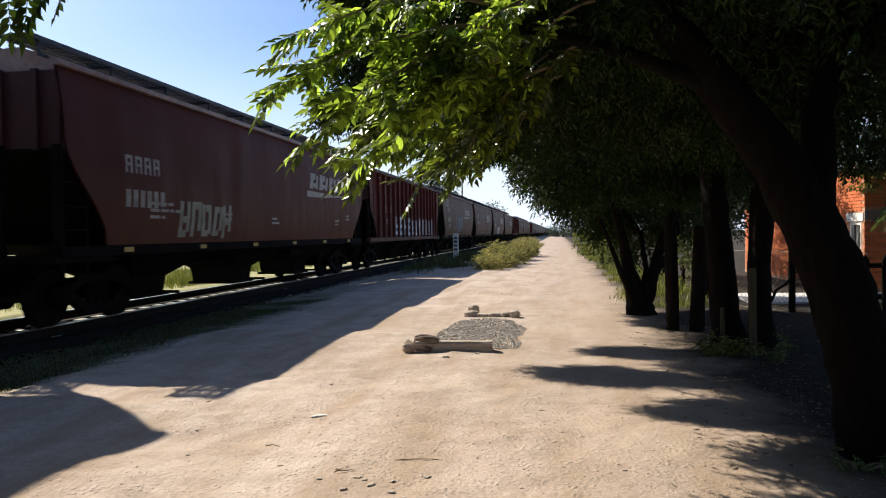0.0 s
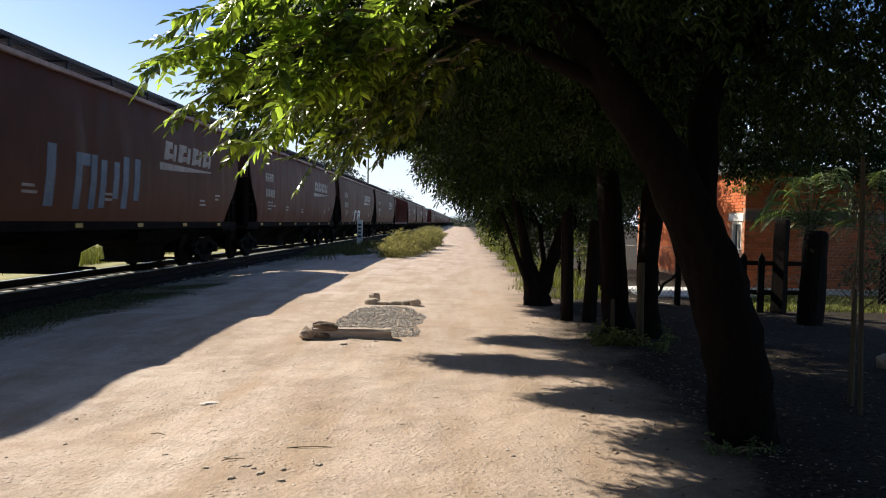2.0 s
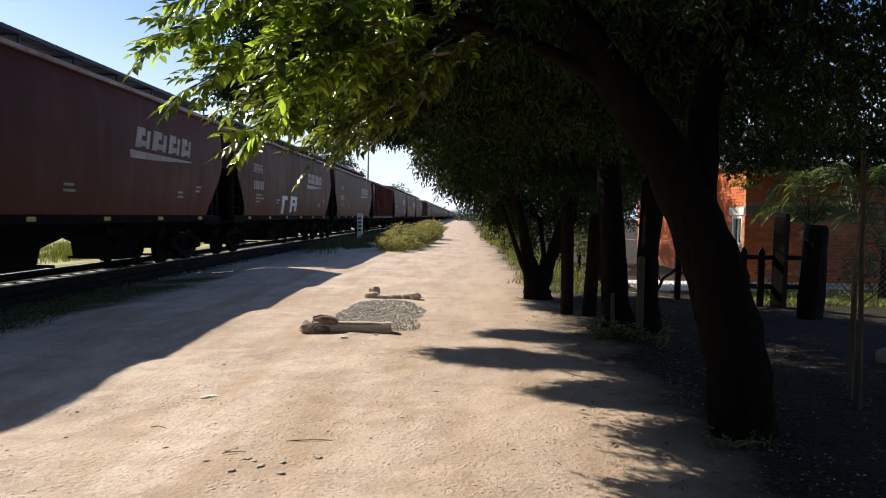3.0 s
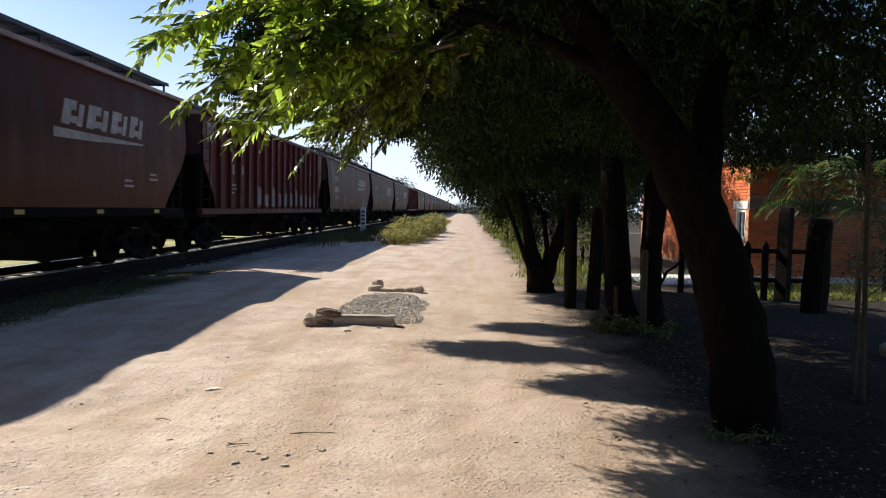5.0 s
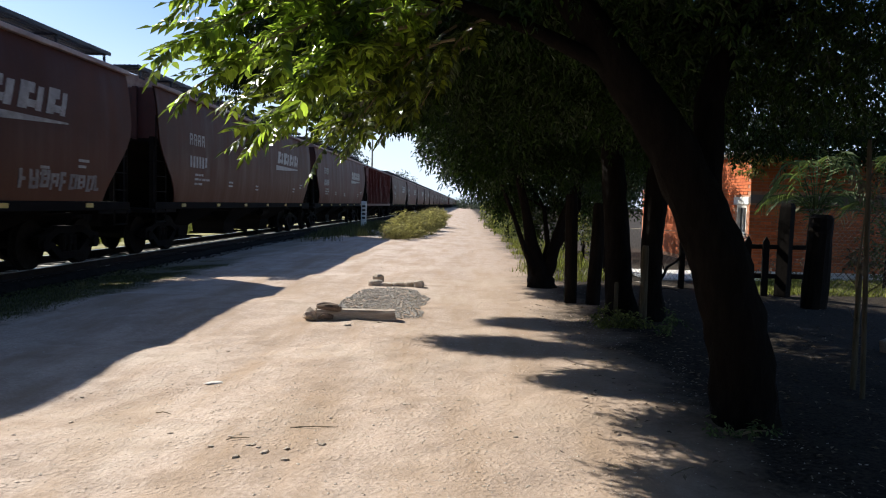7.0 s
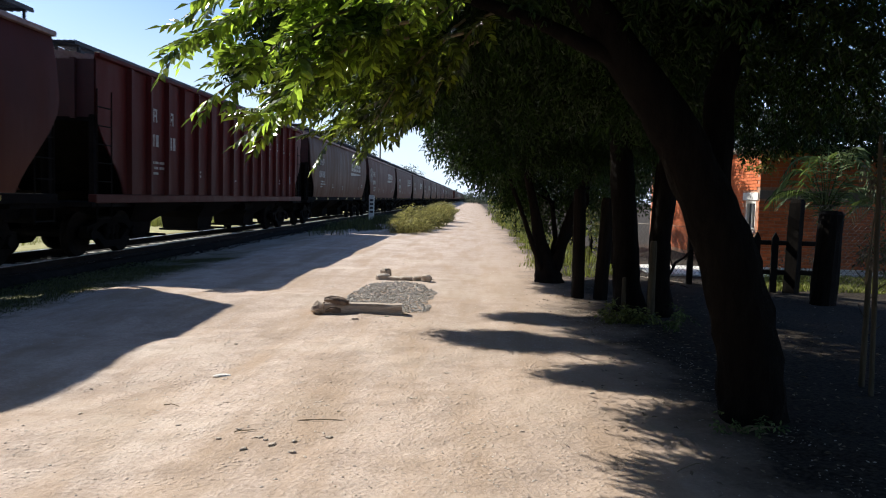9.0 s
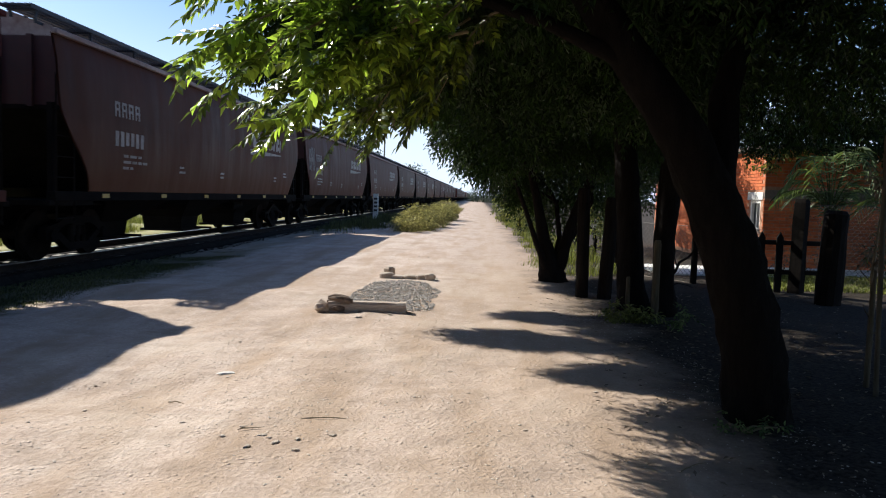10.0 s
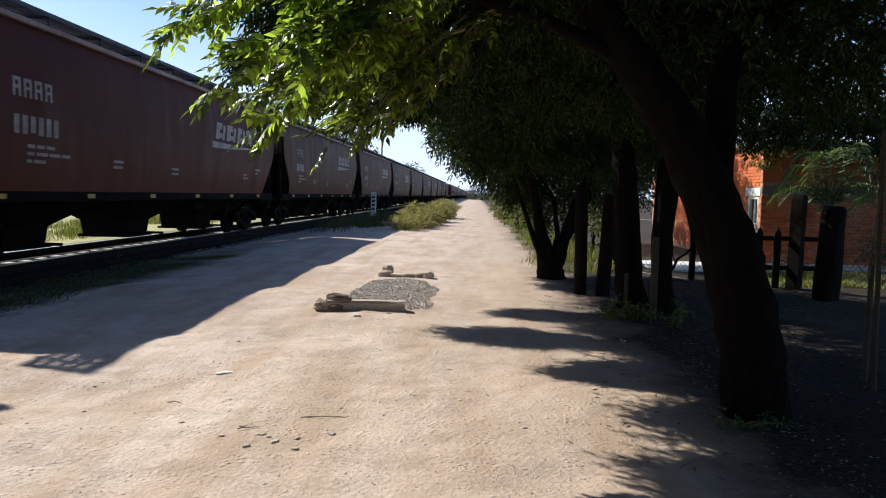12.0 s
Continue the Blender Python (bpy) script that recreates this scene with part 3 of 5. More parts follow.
        g.box(s * 0.64 - 0.02, s * 0.64 + 0.02, -0.02, 0.02, top + 0.26 * up, wz - 0.03)
        bracket = g.mesh("bracket", GRATING)
        for y in np.linspace(-8.1, 8.1, 10):
            part("bracket", bracket, GRATING, walkway, at=pose(0, float(y), 0))
    for e in (1, -1):
        # upper end sheet, sloping floor behind it, platform
        g = Geo()
        zs = np.linspace(2.75, top, 6)
        vs = [(sx * side_x(section, z), e * (HALF - 0.30), z) for z in zs for sx in (-1, 1)]
        g.add(vs, [(2 * i, 2 * i + 1, 2 * i + 3, 2 * i + 2) if e < 0 else (2 * i, 2 * i + 2, 2 * i + 3, 2 * i + 1) for i in range(5)])
        part("end_sheet", g, PAINT_END, car, "end sheet painted dark as shade between wagons")
        y0, y1 = sorted((e * (HALF - 0.31), e * (HALF - 0.23)))
        stiff = Geo().box(-0.05, 0.05, y0, y1, 2.75, top).mesh("end_stiffener", PAINT_END)
        for x in (-0.9, -0.3, 0.3, 0.9):
            part("end_stiffener", stiff, PAINT_END, car, at=pose(x, 0, 0))
        slope = Geo().prism([(e * (HALF - 0.29), 2.78), (e * (HALF - 0.29), 2.70), (e * 5.8, 1.20), (e * 5.72, 1.28)], "x", -1.46, 1.46)
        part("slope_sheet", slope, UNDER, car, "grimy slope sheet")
        y0, y1 = sorted((e * 7.0, e * 8.42))
        part("end_platform", Geo().box(-1.5, 1.5, y0, y1, 1.02, 1.12, 0.01).box(-0.3, 0.3, y0, y1, 0.68, 1.03, 0.01), UNDER, car)
        for x in (-1.40, -0.45, 0.45, 1.40):
            ya, yb = sorted((e * (HALF - 0.10), e * HALF))
            part("end_post", Geo().box(x - 0.05, x + 0.05, ya, yb, 1.1, 2.8), UNDER, car)
        g = Geo()
        y0, y1 = sorted((e * 8.3, e * 8.93))
        g.box(-0.09, 0.09, y0, y1, 0.76, 0.96, 0.02)
        y0, y1 = sorted((e * 8.72, e * 8.95))
        g.box(-0.15, 0.13, y0, y1, 0.72, 1.0, 0.03)
        part("coupler", g, WHEELSTEEL, car)
        for s in (1, -1):
            g = Geo()
            ya, yb = e * 7.66, e * 8.22
            x = s * 1.50
            for yy in (ya, yb):
                g.tube([(x, yy, 0.75), (x, yy, 3.3)], [0.018, 0.018], 6)
            for z in np.arange(0.8, 3.3, 0.36):
                g.tube([(x, ya, z), (x, yb, z)], [0.014, 0.014], 6)
            part("ladder", g, WHEELSTEEL, car)
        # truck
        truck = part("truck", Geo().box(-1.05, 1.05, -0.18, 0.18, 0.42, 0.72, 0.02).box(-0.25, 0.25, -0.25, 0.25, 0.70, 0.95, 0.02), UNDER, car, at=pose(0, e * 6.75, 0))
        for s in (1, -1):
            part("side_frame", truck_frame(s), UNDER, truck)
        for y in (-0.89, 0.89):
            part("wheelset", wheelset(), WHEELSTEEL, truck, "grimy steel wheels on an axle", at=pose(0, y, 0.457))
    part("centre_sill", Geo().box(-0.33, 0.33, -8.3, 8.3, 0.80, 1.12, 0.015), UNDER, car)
    bays = (-4.35, 0.0, 4.35)
    for y in bays:
        g = Geo()
        rings = [(1.46, 2.12, 1.30), (1.02, 1.30, 0.98), (0.56, 0.60, 0.60), (0.52, 0.55, 0.24)]
        vs = [(sx * a, y + sy * b, z) for a, b, z in rings for sx, sy in ((-1, -1), (1, -1), (1, 1), (-1, 1))]
        fs = [(4 * i + k, 4 * i + (k + 1) % 4, 4 * i + 4 + (k + 1) % 4, 4 * i + 4 + k) for i in range(3) for k in range(4)] + [(12, 15, 14, 13), (0, 1, 2, 3)]
        g.add(vs, [q[::-1] for q in fs])
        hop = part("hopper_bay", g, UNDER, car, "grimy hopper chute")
        part("outlet_gate", Geo().box(-0.62, 0.62, y - 0.62, y + 0.62, 0.20, 0.26, 0.01).tube([(0.7, y, 0.30), (1.18, y, 0.30)], [0.03, 0.03], 8), WHEELSTEEL, hop)
    part("brake_pipe", Geo().tube([(0.95, -7.4, 1.02), (0.95, 7.4, 1.02)], [0.03, 0.03], 6).tube([(1.0, 2.1, 0.92), (1.0, 2.9, 0.92)], [0.14, 0.14], 12), UNDER, car)
    if ribbed:
        rib = Geo().prism([(1.50, -0.07), (1.605, -0.045), (1.605, 0.045), (1.50, 0.07)], "z", 1.28, 3.88).mesh("rib", PAINT_RED)
        for y in np.linspace(-6.95, 6.95, 16):
            part("rib", rib, PAINT_RED, car, at=pose(0, float(y), 0))
            part("rib", rib, PAINT_RED, car, at=pose(0, float(y), 0, 0, 0, 180))
    else:
        g = Geo()
        for y in np.linspace(-6.6, 6.6, 6):
            g.box(1.49, 1.54, y - 0.13, y + 0.13, 1.16, 1.24)
        tagged(part("reflector_strip", g, YELLOW, car, "yellow reflector strips"), kind="stuff")
    return car


def lettering(car, ribbed, big, seed, dy=0.0, dz=0.0):
    """Worn reporting marks as plain bars, and a slanted emblem of blocks over a wedge on the smooth wagons."""
    rnd = random.Random(seed)
    sec = FLAT if ribbed else SMOOTH
    ex = 0.0
    g = Geo()
    y = -6.05 + dy
    for k in range(4):
        if ribbed and k == 2:
            y += 0.34
        for a, b, c, d in ((0.0, 0.055, 0.0, 0.30), (0.145, 0.20, 0.0, 0.30), (0.055, 0.145, 0.245, 0.30), (0.055, 0.145, 0.12, 0.17)):
            decal(g, sec, y + a, y + b, 2.92 + c + dz, 2.92 + d + dz, extra=ex)
        y += 0.285
    tagged(part("reporting_mark", g, LETTER, car, "worn cream marks"), kind="stuff")
    g = Geo()
    y = -6.05 + dy
    for k in range(6):
        if ribbed and k == 3:
            y += 0.30
        h = rnd.choice((0.0, 0.0, 0.03))
        decal(g, sec, y, y + 0.135, 2.34 + h + dz, 2.64 + dz, extra=ex)
        y += 0.215
    tagged(part("number_panel", g, LETTER, car, "worn cream number bars"), kind="stuff")
    g = Geo()
    for z, n in ((1.98, 3), (1.86, 4), (1.74, 2)):
        y = -6.0
        for k in range(n):
            w = rnd.uniform(0.12, 0.32)
            decal(g, sec, y, y + w, z, z + 0.055, extra=ex)
            y += w + 0.06
    for y, z in ((-3.2, 1.75), (-0.4, 1.7), (4.9, 1.72), (6.1, 1.9)):
        for k in range(2):
            decal(g, sec, y, y + rnd.uniform(0.25, 0.5), z + 0.11 * k, z + 0.05 + 0.11 * k)
    tagged(part("small_print", g, LETTER, car), kind="stuff")
    if big and not ribbed:
        g = Geo()
        y = 2.45
        for w in (0.80, 0.88, 0.74, 0.66):
            decal(g, sec, y, y + w * 0.34, 2.78, 3.24, slant=0.35)
            decal(g, sec, y + w * 0.34 + 0.002, y + w * 0.66, 3.06, 3.24, slant=0.35)
            decal(g, sec, y + w * 0.34 + 0.002, y + w * 0.66, 2.82, 2.95, slant=0.35)
            decal(g, sec, y + w * 0.66 + 0.002, y + w * 0.88, 2.78, 3.20, slant=0.35)
            y += w + 0.06
        z0, z1 = 2.52, 2.68
        vs = []
        for yy, za, zb in ((2.2, z0, z1 + 0.02), (3.6, z0 + 0.03, z1 + 0.01), (5.75, z1 - 0.03, z1)):
            vs += [(side_x(sec, za) + 0.006, yy, za), (side_x(sec, zb) + 0.006, yy, zb)]
        g.add(vs, [(0, 2, 3, 1), (2, 4, 5, 3)])
        part("emblem", g, LETTER, car, "cream emblem of slanted blocks over a wedge")
    if ribbed:
        g = Geo()
        for k in range(4):
            y = 3.35 + 0.92 * k
            decal(g, sec, y, y + 0.34, 3.02, 3.22)
            decal(g, sec, y, y + 0.40, 2.90, 2.96)
        decal(g, sec, 6.15, 6.55, 1.75, 2.05)
        tagged(part("stencil", g, LETTER, car), kind="stuff")


def graffiti(car, ribbed, y0, y1, z0, z1, n, seed, fill, outline=None, label="white graffiti"):
    """Abstract sprayed shapes in a row."""
    rnd = random.Random(seed)
    sec = FLAT if ribbed else SMOOTH
    w = (y1 - y0) / n
    for k in range(n):
        g, o = Geo(), Geo()
        a = y0 + k * w
        top = z1 - rnd.uniform(0, 0.16) * (z1 - z0)
        bot = z0 + rnd.uniform(0, 0.06)
        bar = w * rnd.uniform(0.24, 0.32)
        sl = rnd.uniform(-0.08, 0.1)
        decal(g, sec, a + 0.04 * w, a + 0.04 * w + bar, bot, top, sl, 0.009)
        if rnd.randrange(4) != 1:
            decal(g, sec, a + 0.62 * w, a + 0.62 * w + bar, bot + rnd.uniform(0, 0.25) * (top - bot), top, sl, 0.009)
        h = top - bot
        for f in ((0.78, 1.0), (0.40, 0.58), (0.0, 0.2)):
            if rnd.random() < 0.62:
                decal(g, sec, a + 0.04 * w + bar - 0.01, a + 0.64 * w, bot + f[0] * h, bot + f[1] * h, sl, 0.0085)
        paint = part("graffiti_shape", g, fill, car, label)
        if outline is not None:
            decal(o, sec, a - 0.03 * w, a + 0.97 * w, bot - 0.06, top + 0.07, sl, 0.0045)
            part("outline", o, outline, paint, "dark sprayed outline")


def patches(car, ribbed, cells, fill, label):
    for y0, y1, z0, z1 in cells:
        g = Geo()
        rnd, cut = random.Random(int(y0 * 97)), 5
        for q in range(cut):
            a, b = y0 + (y1 - y0) * q / cut, y0 + (y1 - y0) * (q + 1) / cut
            decal(g, FLAT if ribbed else SMOOTH, a, b, z0 + rnd.uniform(0, 0.07), z1 - rnd.uniform(0.0, 0.22) * (z1 - z0), rnd.uniform(-0.04, 0.04), 0.008)
        part("paint_patch", g, fill, car, label)


PITCH, SPEED, FIRST_GAP = 17.9, 19.44, -8.8
WAGONS = []


def make_train():
    ribs = (2, 7, 11, 24, 33)
    browns = (3, 5, 6, 8, 9, 12, 15, 16, 17, 18, 20, 21, 23, 25, 26, 28, 30, 31, 34, 36, 37, 39, 41, 42, 44)
    protos = {}
    for k in range(-2, 46):
        ribbed = k in ribs
        sort = (ribbed, not ribbed and k in browns)
        y = FIRST_GAP + PITCH * (k + 0.5)
        if sort not in protos:
            protos[sort] = make_hopper(*sort)
            car = protos[sort]
            car.matrix_basis = pose(TRACK_X, y, RAIL_Z)
        else:
            car = copy_thing(protos[sort], pose(TRACK_X, y, RAIL_Z))
        WAGONS.append((car, y, k, ribbed))
    for car, y, k, ribbed in WAGONS:
        lettering(car, ribbed, k % 5 != 3 or k < 16, 40 + k, *((-0.70, -0.42) if k == 1 else (0.0, 0.0) if ribbed else (-0.30, -0.15)))
        if k == 1:
            graffiti(car, False, -5.0, -2.7, 1.36, 2.12, 5, 3, SPRAYSOFT, None, "pale green-white graffiti")
        if k == 2:
            graffiti(car, True, -3.9, 6.7, 1.33, 2.20, 11, 8, SPRAY, SPRAYDARK, "large white graffiti with a dark outline")
        if k == 3:
            graffiti(car, False, -7.2, -5.6, 3.1, 3.7, 4, 12, SPRAYPALE, None, "pale graffiti")
            graffiti(car, False, -2.6, 1.2, 1.5, 2.7, 4, 13, SPRAYBLUE, None, "faded blue graffiti")
        if k == 5:
            graffiti(car, False, -2.4, 0.4, 1.35, 2.2, 2, 15, SPRAY, None, "white graffiti")
        if k == 7:
            ys = np.linspace(-6.95, 6.95, 16)
            patches(car, True, [(a + 0.09, a + 0.80, 1.34, 1.34 + 0.5 + 0.32 * random.Random(int(i)).random()) for i, a in enumerate(ys[4:15])], SPRAYPALE, "faded white paint patch")
            graffiti(car, True, -7.9, -7.15, 3.1, 3.75, 2, 17, SPRAYPALE, None, "pale graffiti")
            patches(car, True, [(5.3, 5.75, 2.75, 3.45)], SPRAYPALE, "pale oval patch")
        if k == 8:
            graffiti(car, False, 4.3, 7.0, 1.45, 1.82, 9, 21, SPRAYPALE, None, "small pale graffiti")
        if k == 13:
            graffiti(car, False, -7.7, -6.6, 2.3, 3.4, 3, 23, SPRAYPALE, None, "faded pale graffiti")


make_train()


# ---------------------------------------------------------------- foliage
def leaflets(rng, base, along, side, up, length, width):
    """Folded pointed leaflets: arrays of base points and frames give vertices and triangles."""
    n = len(base)
    L, W = length[:, None], width[:, None]
    mid = base + along * L * 0.45
    v = np.stack([base, mid + side * W * 0.5 + up * W * 0.16, base + along * L - up * L * 0.10, mid - side * W * 0.5 + up * W * 0.16], 1).reshape(-1, 3)
    k = (np.arange(n) * 4)[:, None]
    f = np.concatenate([k + np.array([[0, 1, 2]]), k + np.array([[0, 2, 3]])], 1).reshape(-1, 3)
    return v, f


def unit(a):
    return a / np.maximum(np.linalg.norm(a, axis=-1, keepdims=True), 1e-9)


def sprays(rng, pos, way, n_leaf, spray_len, leaf_len, leaf_wid, droop=0.35):
    """Pinnate leaves at the given points: each is a row of paired leaflets along a drooping stalk."""
    m = len(pos)
    upv = np.tile(np.array([0, 0, 1.0]), (m, 1))
    way = unit(way)
    side = unit(np.cross(way, upv + 0.05 * rng.normal(size=(m, 3))))
    nrm = unit(np.cross(side, way))
    roll = rng.normal(0, 0.5, m)[:, None]
    side, nrm = side * np.cos(roll) + nrm * np.sin(roll), nrm * np.cos(roll) - side * np.sin(roll)
    vs, fs, k0 = [], [], 0
    for j in range(n_leaf):
        t = (j // 2 + 0.6) / ((n_leaf + 1) // 2)
        sgn = 1 if j % 2 else -1
        tip = j == n_leaf - 1
        base = pos + way * (spray_len * t) - np.array([0, 0, 1.0]) * (droop * spray_len * t * t)
        jit = rng.normal(0, 0.22, (m, 3))
        along = unit((way * (1.0 if tip else 0.55) + side * (0 if tip else sgn * 0.85) - np.array([0, 0, 0.45]) + jit))
        s2 = unit(np.cross(along, nrm))
        u2 = unit(np.cross(s2, along))
        v, f = leaflets(rng, base, along, s2, u2, leaf_len * rng.uniform(0.75, 1.2, m), leaf_wid * rng.uniform(0.8, 1.2, m))
        vs.append(v)
        fs.append(f + k0)
        k0 += len(v)
    return np.concatenate(vs), np.concatenate(fs)


def crown_mesh(name, blobs, per_m2, seed, material, n_leaf=9, spray=0.24, leaf=(0.075, 0.028), ragged=0.16, floor=0.0):
    """A crown of pinnate leaves spread through lobes, denser towards their skins, with an uneven outline."""
    rng = np.random.default_rng(seed)
    P, D = [], []
    for x, y, z, a, b, c, *more in blobs:
        n = int(per_m2 * (more[0] if more else 1.0) * 4.2 * (a * b + b * c + a * c) / 3 * 2)
        d = unit(rng.normal(size=(n, 3)))
        lump = 1 + ragged * value_noise(d[:, 0] * 3 + x * 5, d[:, 1] * 3 + d[:, 2] * 4 + y, 1.0, seed)
        r = (rng.random(n) ** 0.45) * lump
        P.append(np.array([x, y, z]) + d * np.array([a, b, c]) * r[:, None])
        D.append(d * np.array([1, 1, 0.5]) + rng.normal(0, 0.6, (n, 3)) - np.array([0, 0, 0.35]))
    P, D = np.concatenate(P), np.concatenate(D)
    keep = P[:, 2] > floor
    P, D = P[keep], D[keep]
    v, f = sprays(rng, P, D, n_leaf, spray, leaf[0], leaf[1])
    return fast_mesh(name, v, f, material)


def limb(tree, a, b, sag, r0, r1, seed, name="limb"):
    pts = bend(a, b, sag, 8, 0.04, seed)
    radii = [r0 + (r1 - r0) * i / 8 for i in range(9)]
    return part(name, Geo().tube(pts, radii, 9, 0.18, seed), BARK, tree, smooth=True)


def make_tree(label, base, stems, blobs, per_m2, seed, material=LEAF, group="trees along the path", **kw):
    """A tree: stems are lists of (x, y, z, radius) in the world; a limb goes from each stem's top to every lobe near it."""
    tree = thing("tree", base, label, "tree", group)
    off = Vector(base)
    tops = []
    for i, st in enumerate(stems):
        pts = [Vector(p[:3]) - off for p in st]
        fine, rad = [], []
        for a in range(len(pts) - 1):
            for k in range(4):
                t = k / 4
                fine.append(pts[a].lerp(pts[a + 1], t))
                rad.append(st[a][3] + (st[a + 1][3] - st[a][3]) * t)
        fine.append(pts[-1])
        rad.append(st[-1][3])
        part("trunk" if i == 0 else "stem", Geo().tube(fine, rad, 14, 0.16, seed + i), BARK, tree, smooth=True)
        tops.append((pts[-1], st[-1][3]))
    for i, (x, y, z, a, b, c, *more) in enumerate(blobs):
        goal = Vector((x, y, z)) - off
        start, r = min(tops, key=lambda s: (s[0] - goal).length)
        if (goal - start).length > 0.3:
            limb(tree, start, goal, (0, 0, 0.12), max(0.03, r * 0.7), 0.012, seed * 7 + i)
    me = crown_mesh("crown", [(x - off.x, y - off.y, z - off.z, *rest) for x, y, z, *rest in blobs], per_m2, seed, material, **kw)
    tagged(part("crown", me, material, tree), kind="stuff")
    return tree


NEAR = make_tree("leaning old ash tree with dark trunk overhanging the dirt path", (2.0, 5.15, 0.0),
    [[(2.01, 5.15, -0.06, 0.245), (1.98, 5.15, 0.30, 0.222), (1.90, 5.18, 0.75, 0.215), (1.78, 5.2, 1.18, 0.20), (1.60, 5.2, 1.58, 0.19), (1.38, 5.15, 1.98, 0.165), (1.05, 5.1, 2.42, 0.14), (0.62, 5.0, 2.95, 0.11), (0.3, 4.9, 3.5, 0.07)],
     [(1.66, 5.25, 1.45, 0.13), (1.72, 5.35, 1.85, 0.115), (1.75, 5.45, 2.3, 0.10), (1.95, 5.6, 2.9, 0.07)],
     [(1.05, 5.1, 2.42, 0.06), (0.4, 4.9, 2.66, 0.045), (-0.25, 4.5, 2.76, 0.035)]],
    [(-0.7, 6.6, 3.2, 0.9, 1.3, 0.75, 2.4), (-0.7, 9.0, 3.4, 0.9, 1.2, 0.7, 2.4), (0.3, 5.6, 3.45, 1.3, 1.5, 0.8, 2.0),
     (1.6, 5.4, 3.6, 1.5, 1.8, 0.9), (3.1, 5.0, 3.3, 1.4, 1.8, 0.95, 0.48), (3.7, 7.2, 3.25, 1.4, 1.4, 0.95, 0.55), (0.5, 8.0, 3.25, 1.2, 1.3, 0.95, 1.8),
     (2.1, 7.8, 3.2, 1.4, 1.3, 0.95), (-0.2, 7.2, 4.5, 1.6, 2.2, 1.1, 2.6), (2.4, 6.2, 4.8, 2.1, 2.4, 1.2, 0.8), (4.6, 9.4, 3.1, 1.2, 1.0, 0.7, 0.4),
     (5.2, 8.0, 3.4, 1.5, 1.5, 1.0, 0.36), (1.4, 6.6, 2.75, 0.9, 0.9, 0.45), (2.9, 6.6, 2.95, 0.9, 0.9, 0.5, 0.7),
     (-1.2, 8.6, 4.5, 1.2, 1.5, 0.9, 2.4), (-0.9, 7.5, 3.7, 0.8, 1.0, 0.55, 2.2),
     (-2.75, 10.20, 3.35, 0.75, 0.36, 0.26, 9.0), (-2.80, 12.28, 3.90, 0.75, 0.30, 0.22, 9.0), (-1.38, 8.38, 3.0, 0.75, 0.36, 0.26, 9.0), (-0.75, 7.05, 3.0, 0.85, 0.34, 0.26, 8.0), (-0.95, 6.10, 3.0, 0.95, 0.28, 0.26, 8.0),
     # overhead lobes out of view, added to keep sky light off the ground
     (1.2, 3.4, 4.3, 1.5, 1.5, 0.7), (0.6, 5.2, 4.9, 1.6, 1.6, 0.6), (3.2, 2.2, 4.6, 1.6, 1.6, 0.7), (2.6, 0.5, 4.5, 1.6, 1.6, 0.7),
     (-2.40, 11.8, 4.6, 1.0, 0.5, 0.28, 7.0), (-2.0, 9.2, 4.2, 0.9, 0.40, 0.26, 7.0), (-1.75, 8.0, 4.2, 0.75, 0.36, 0.26, 7.0), (-1.7, 7.1, 4.2, 0.85, 0.34, 0.26, 7.0),
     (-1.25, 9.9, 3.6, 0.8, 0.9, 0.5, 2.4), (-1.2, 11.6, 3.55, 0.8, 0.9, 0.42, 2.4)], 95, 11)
# unseen higher lobes, added to darken the shade under the tree
upper = crown_mesh("upper_crown", [(x - 2.0, y - 5.15, *rest) for x, y, *rest in (
    (0.2, 3.0, 5.5, 1.6, 2.2, 0.6), (0.4, 7.0, 5.7, 1.7, 2.2, 0.6), (3.4, 3.0, 5.8, 2.1, 2.4, 0.7), (3.6, 7.4, 5.8, 2.1, 2.4, 0.7), (3.4, -1.4, 5.5, 2.1, 2.4, 0.7), (0.7, -1.2, 5.3, 1.5, 2.0, 0.6), (6.3, 2.0, 5.4, 1.6, 2.6, 0.7),
    (-2.2, 2.6, 5.3, 1.6, 2.0, 0.6), (-2.0, -1.2, 5.2, 1.6, 2.0, 0.6), (-1.6, 5.6, 5.9, 1.4, 1.6, 0.5))],
    34, 29, LEAF, n_leaf=7, spray=0.36, leaf=(0.15, 0.07))
tagged(part("upper_crown", upper, LEAF, NEAR, "unseen upper leaves added to block sky light"), kind="stuff")
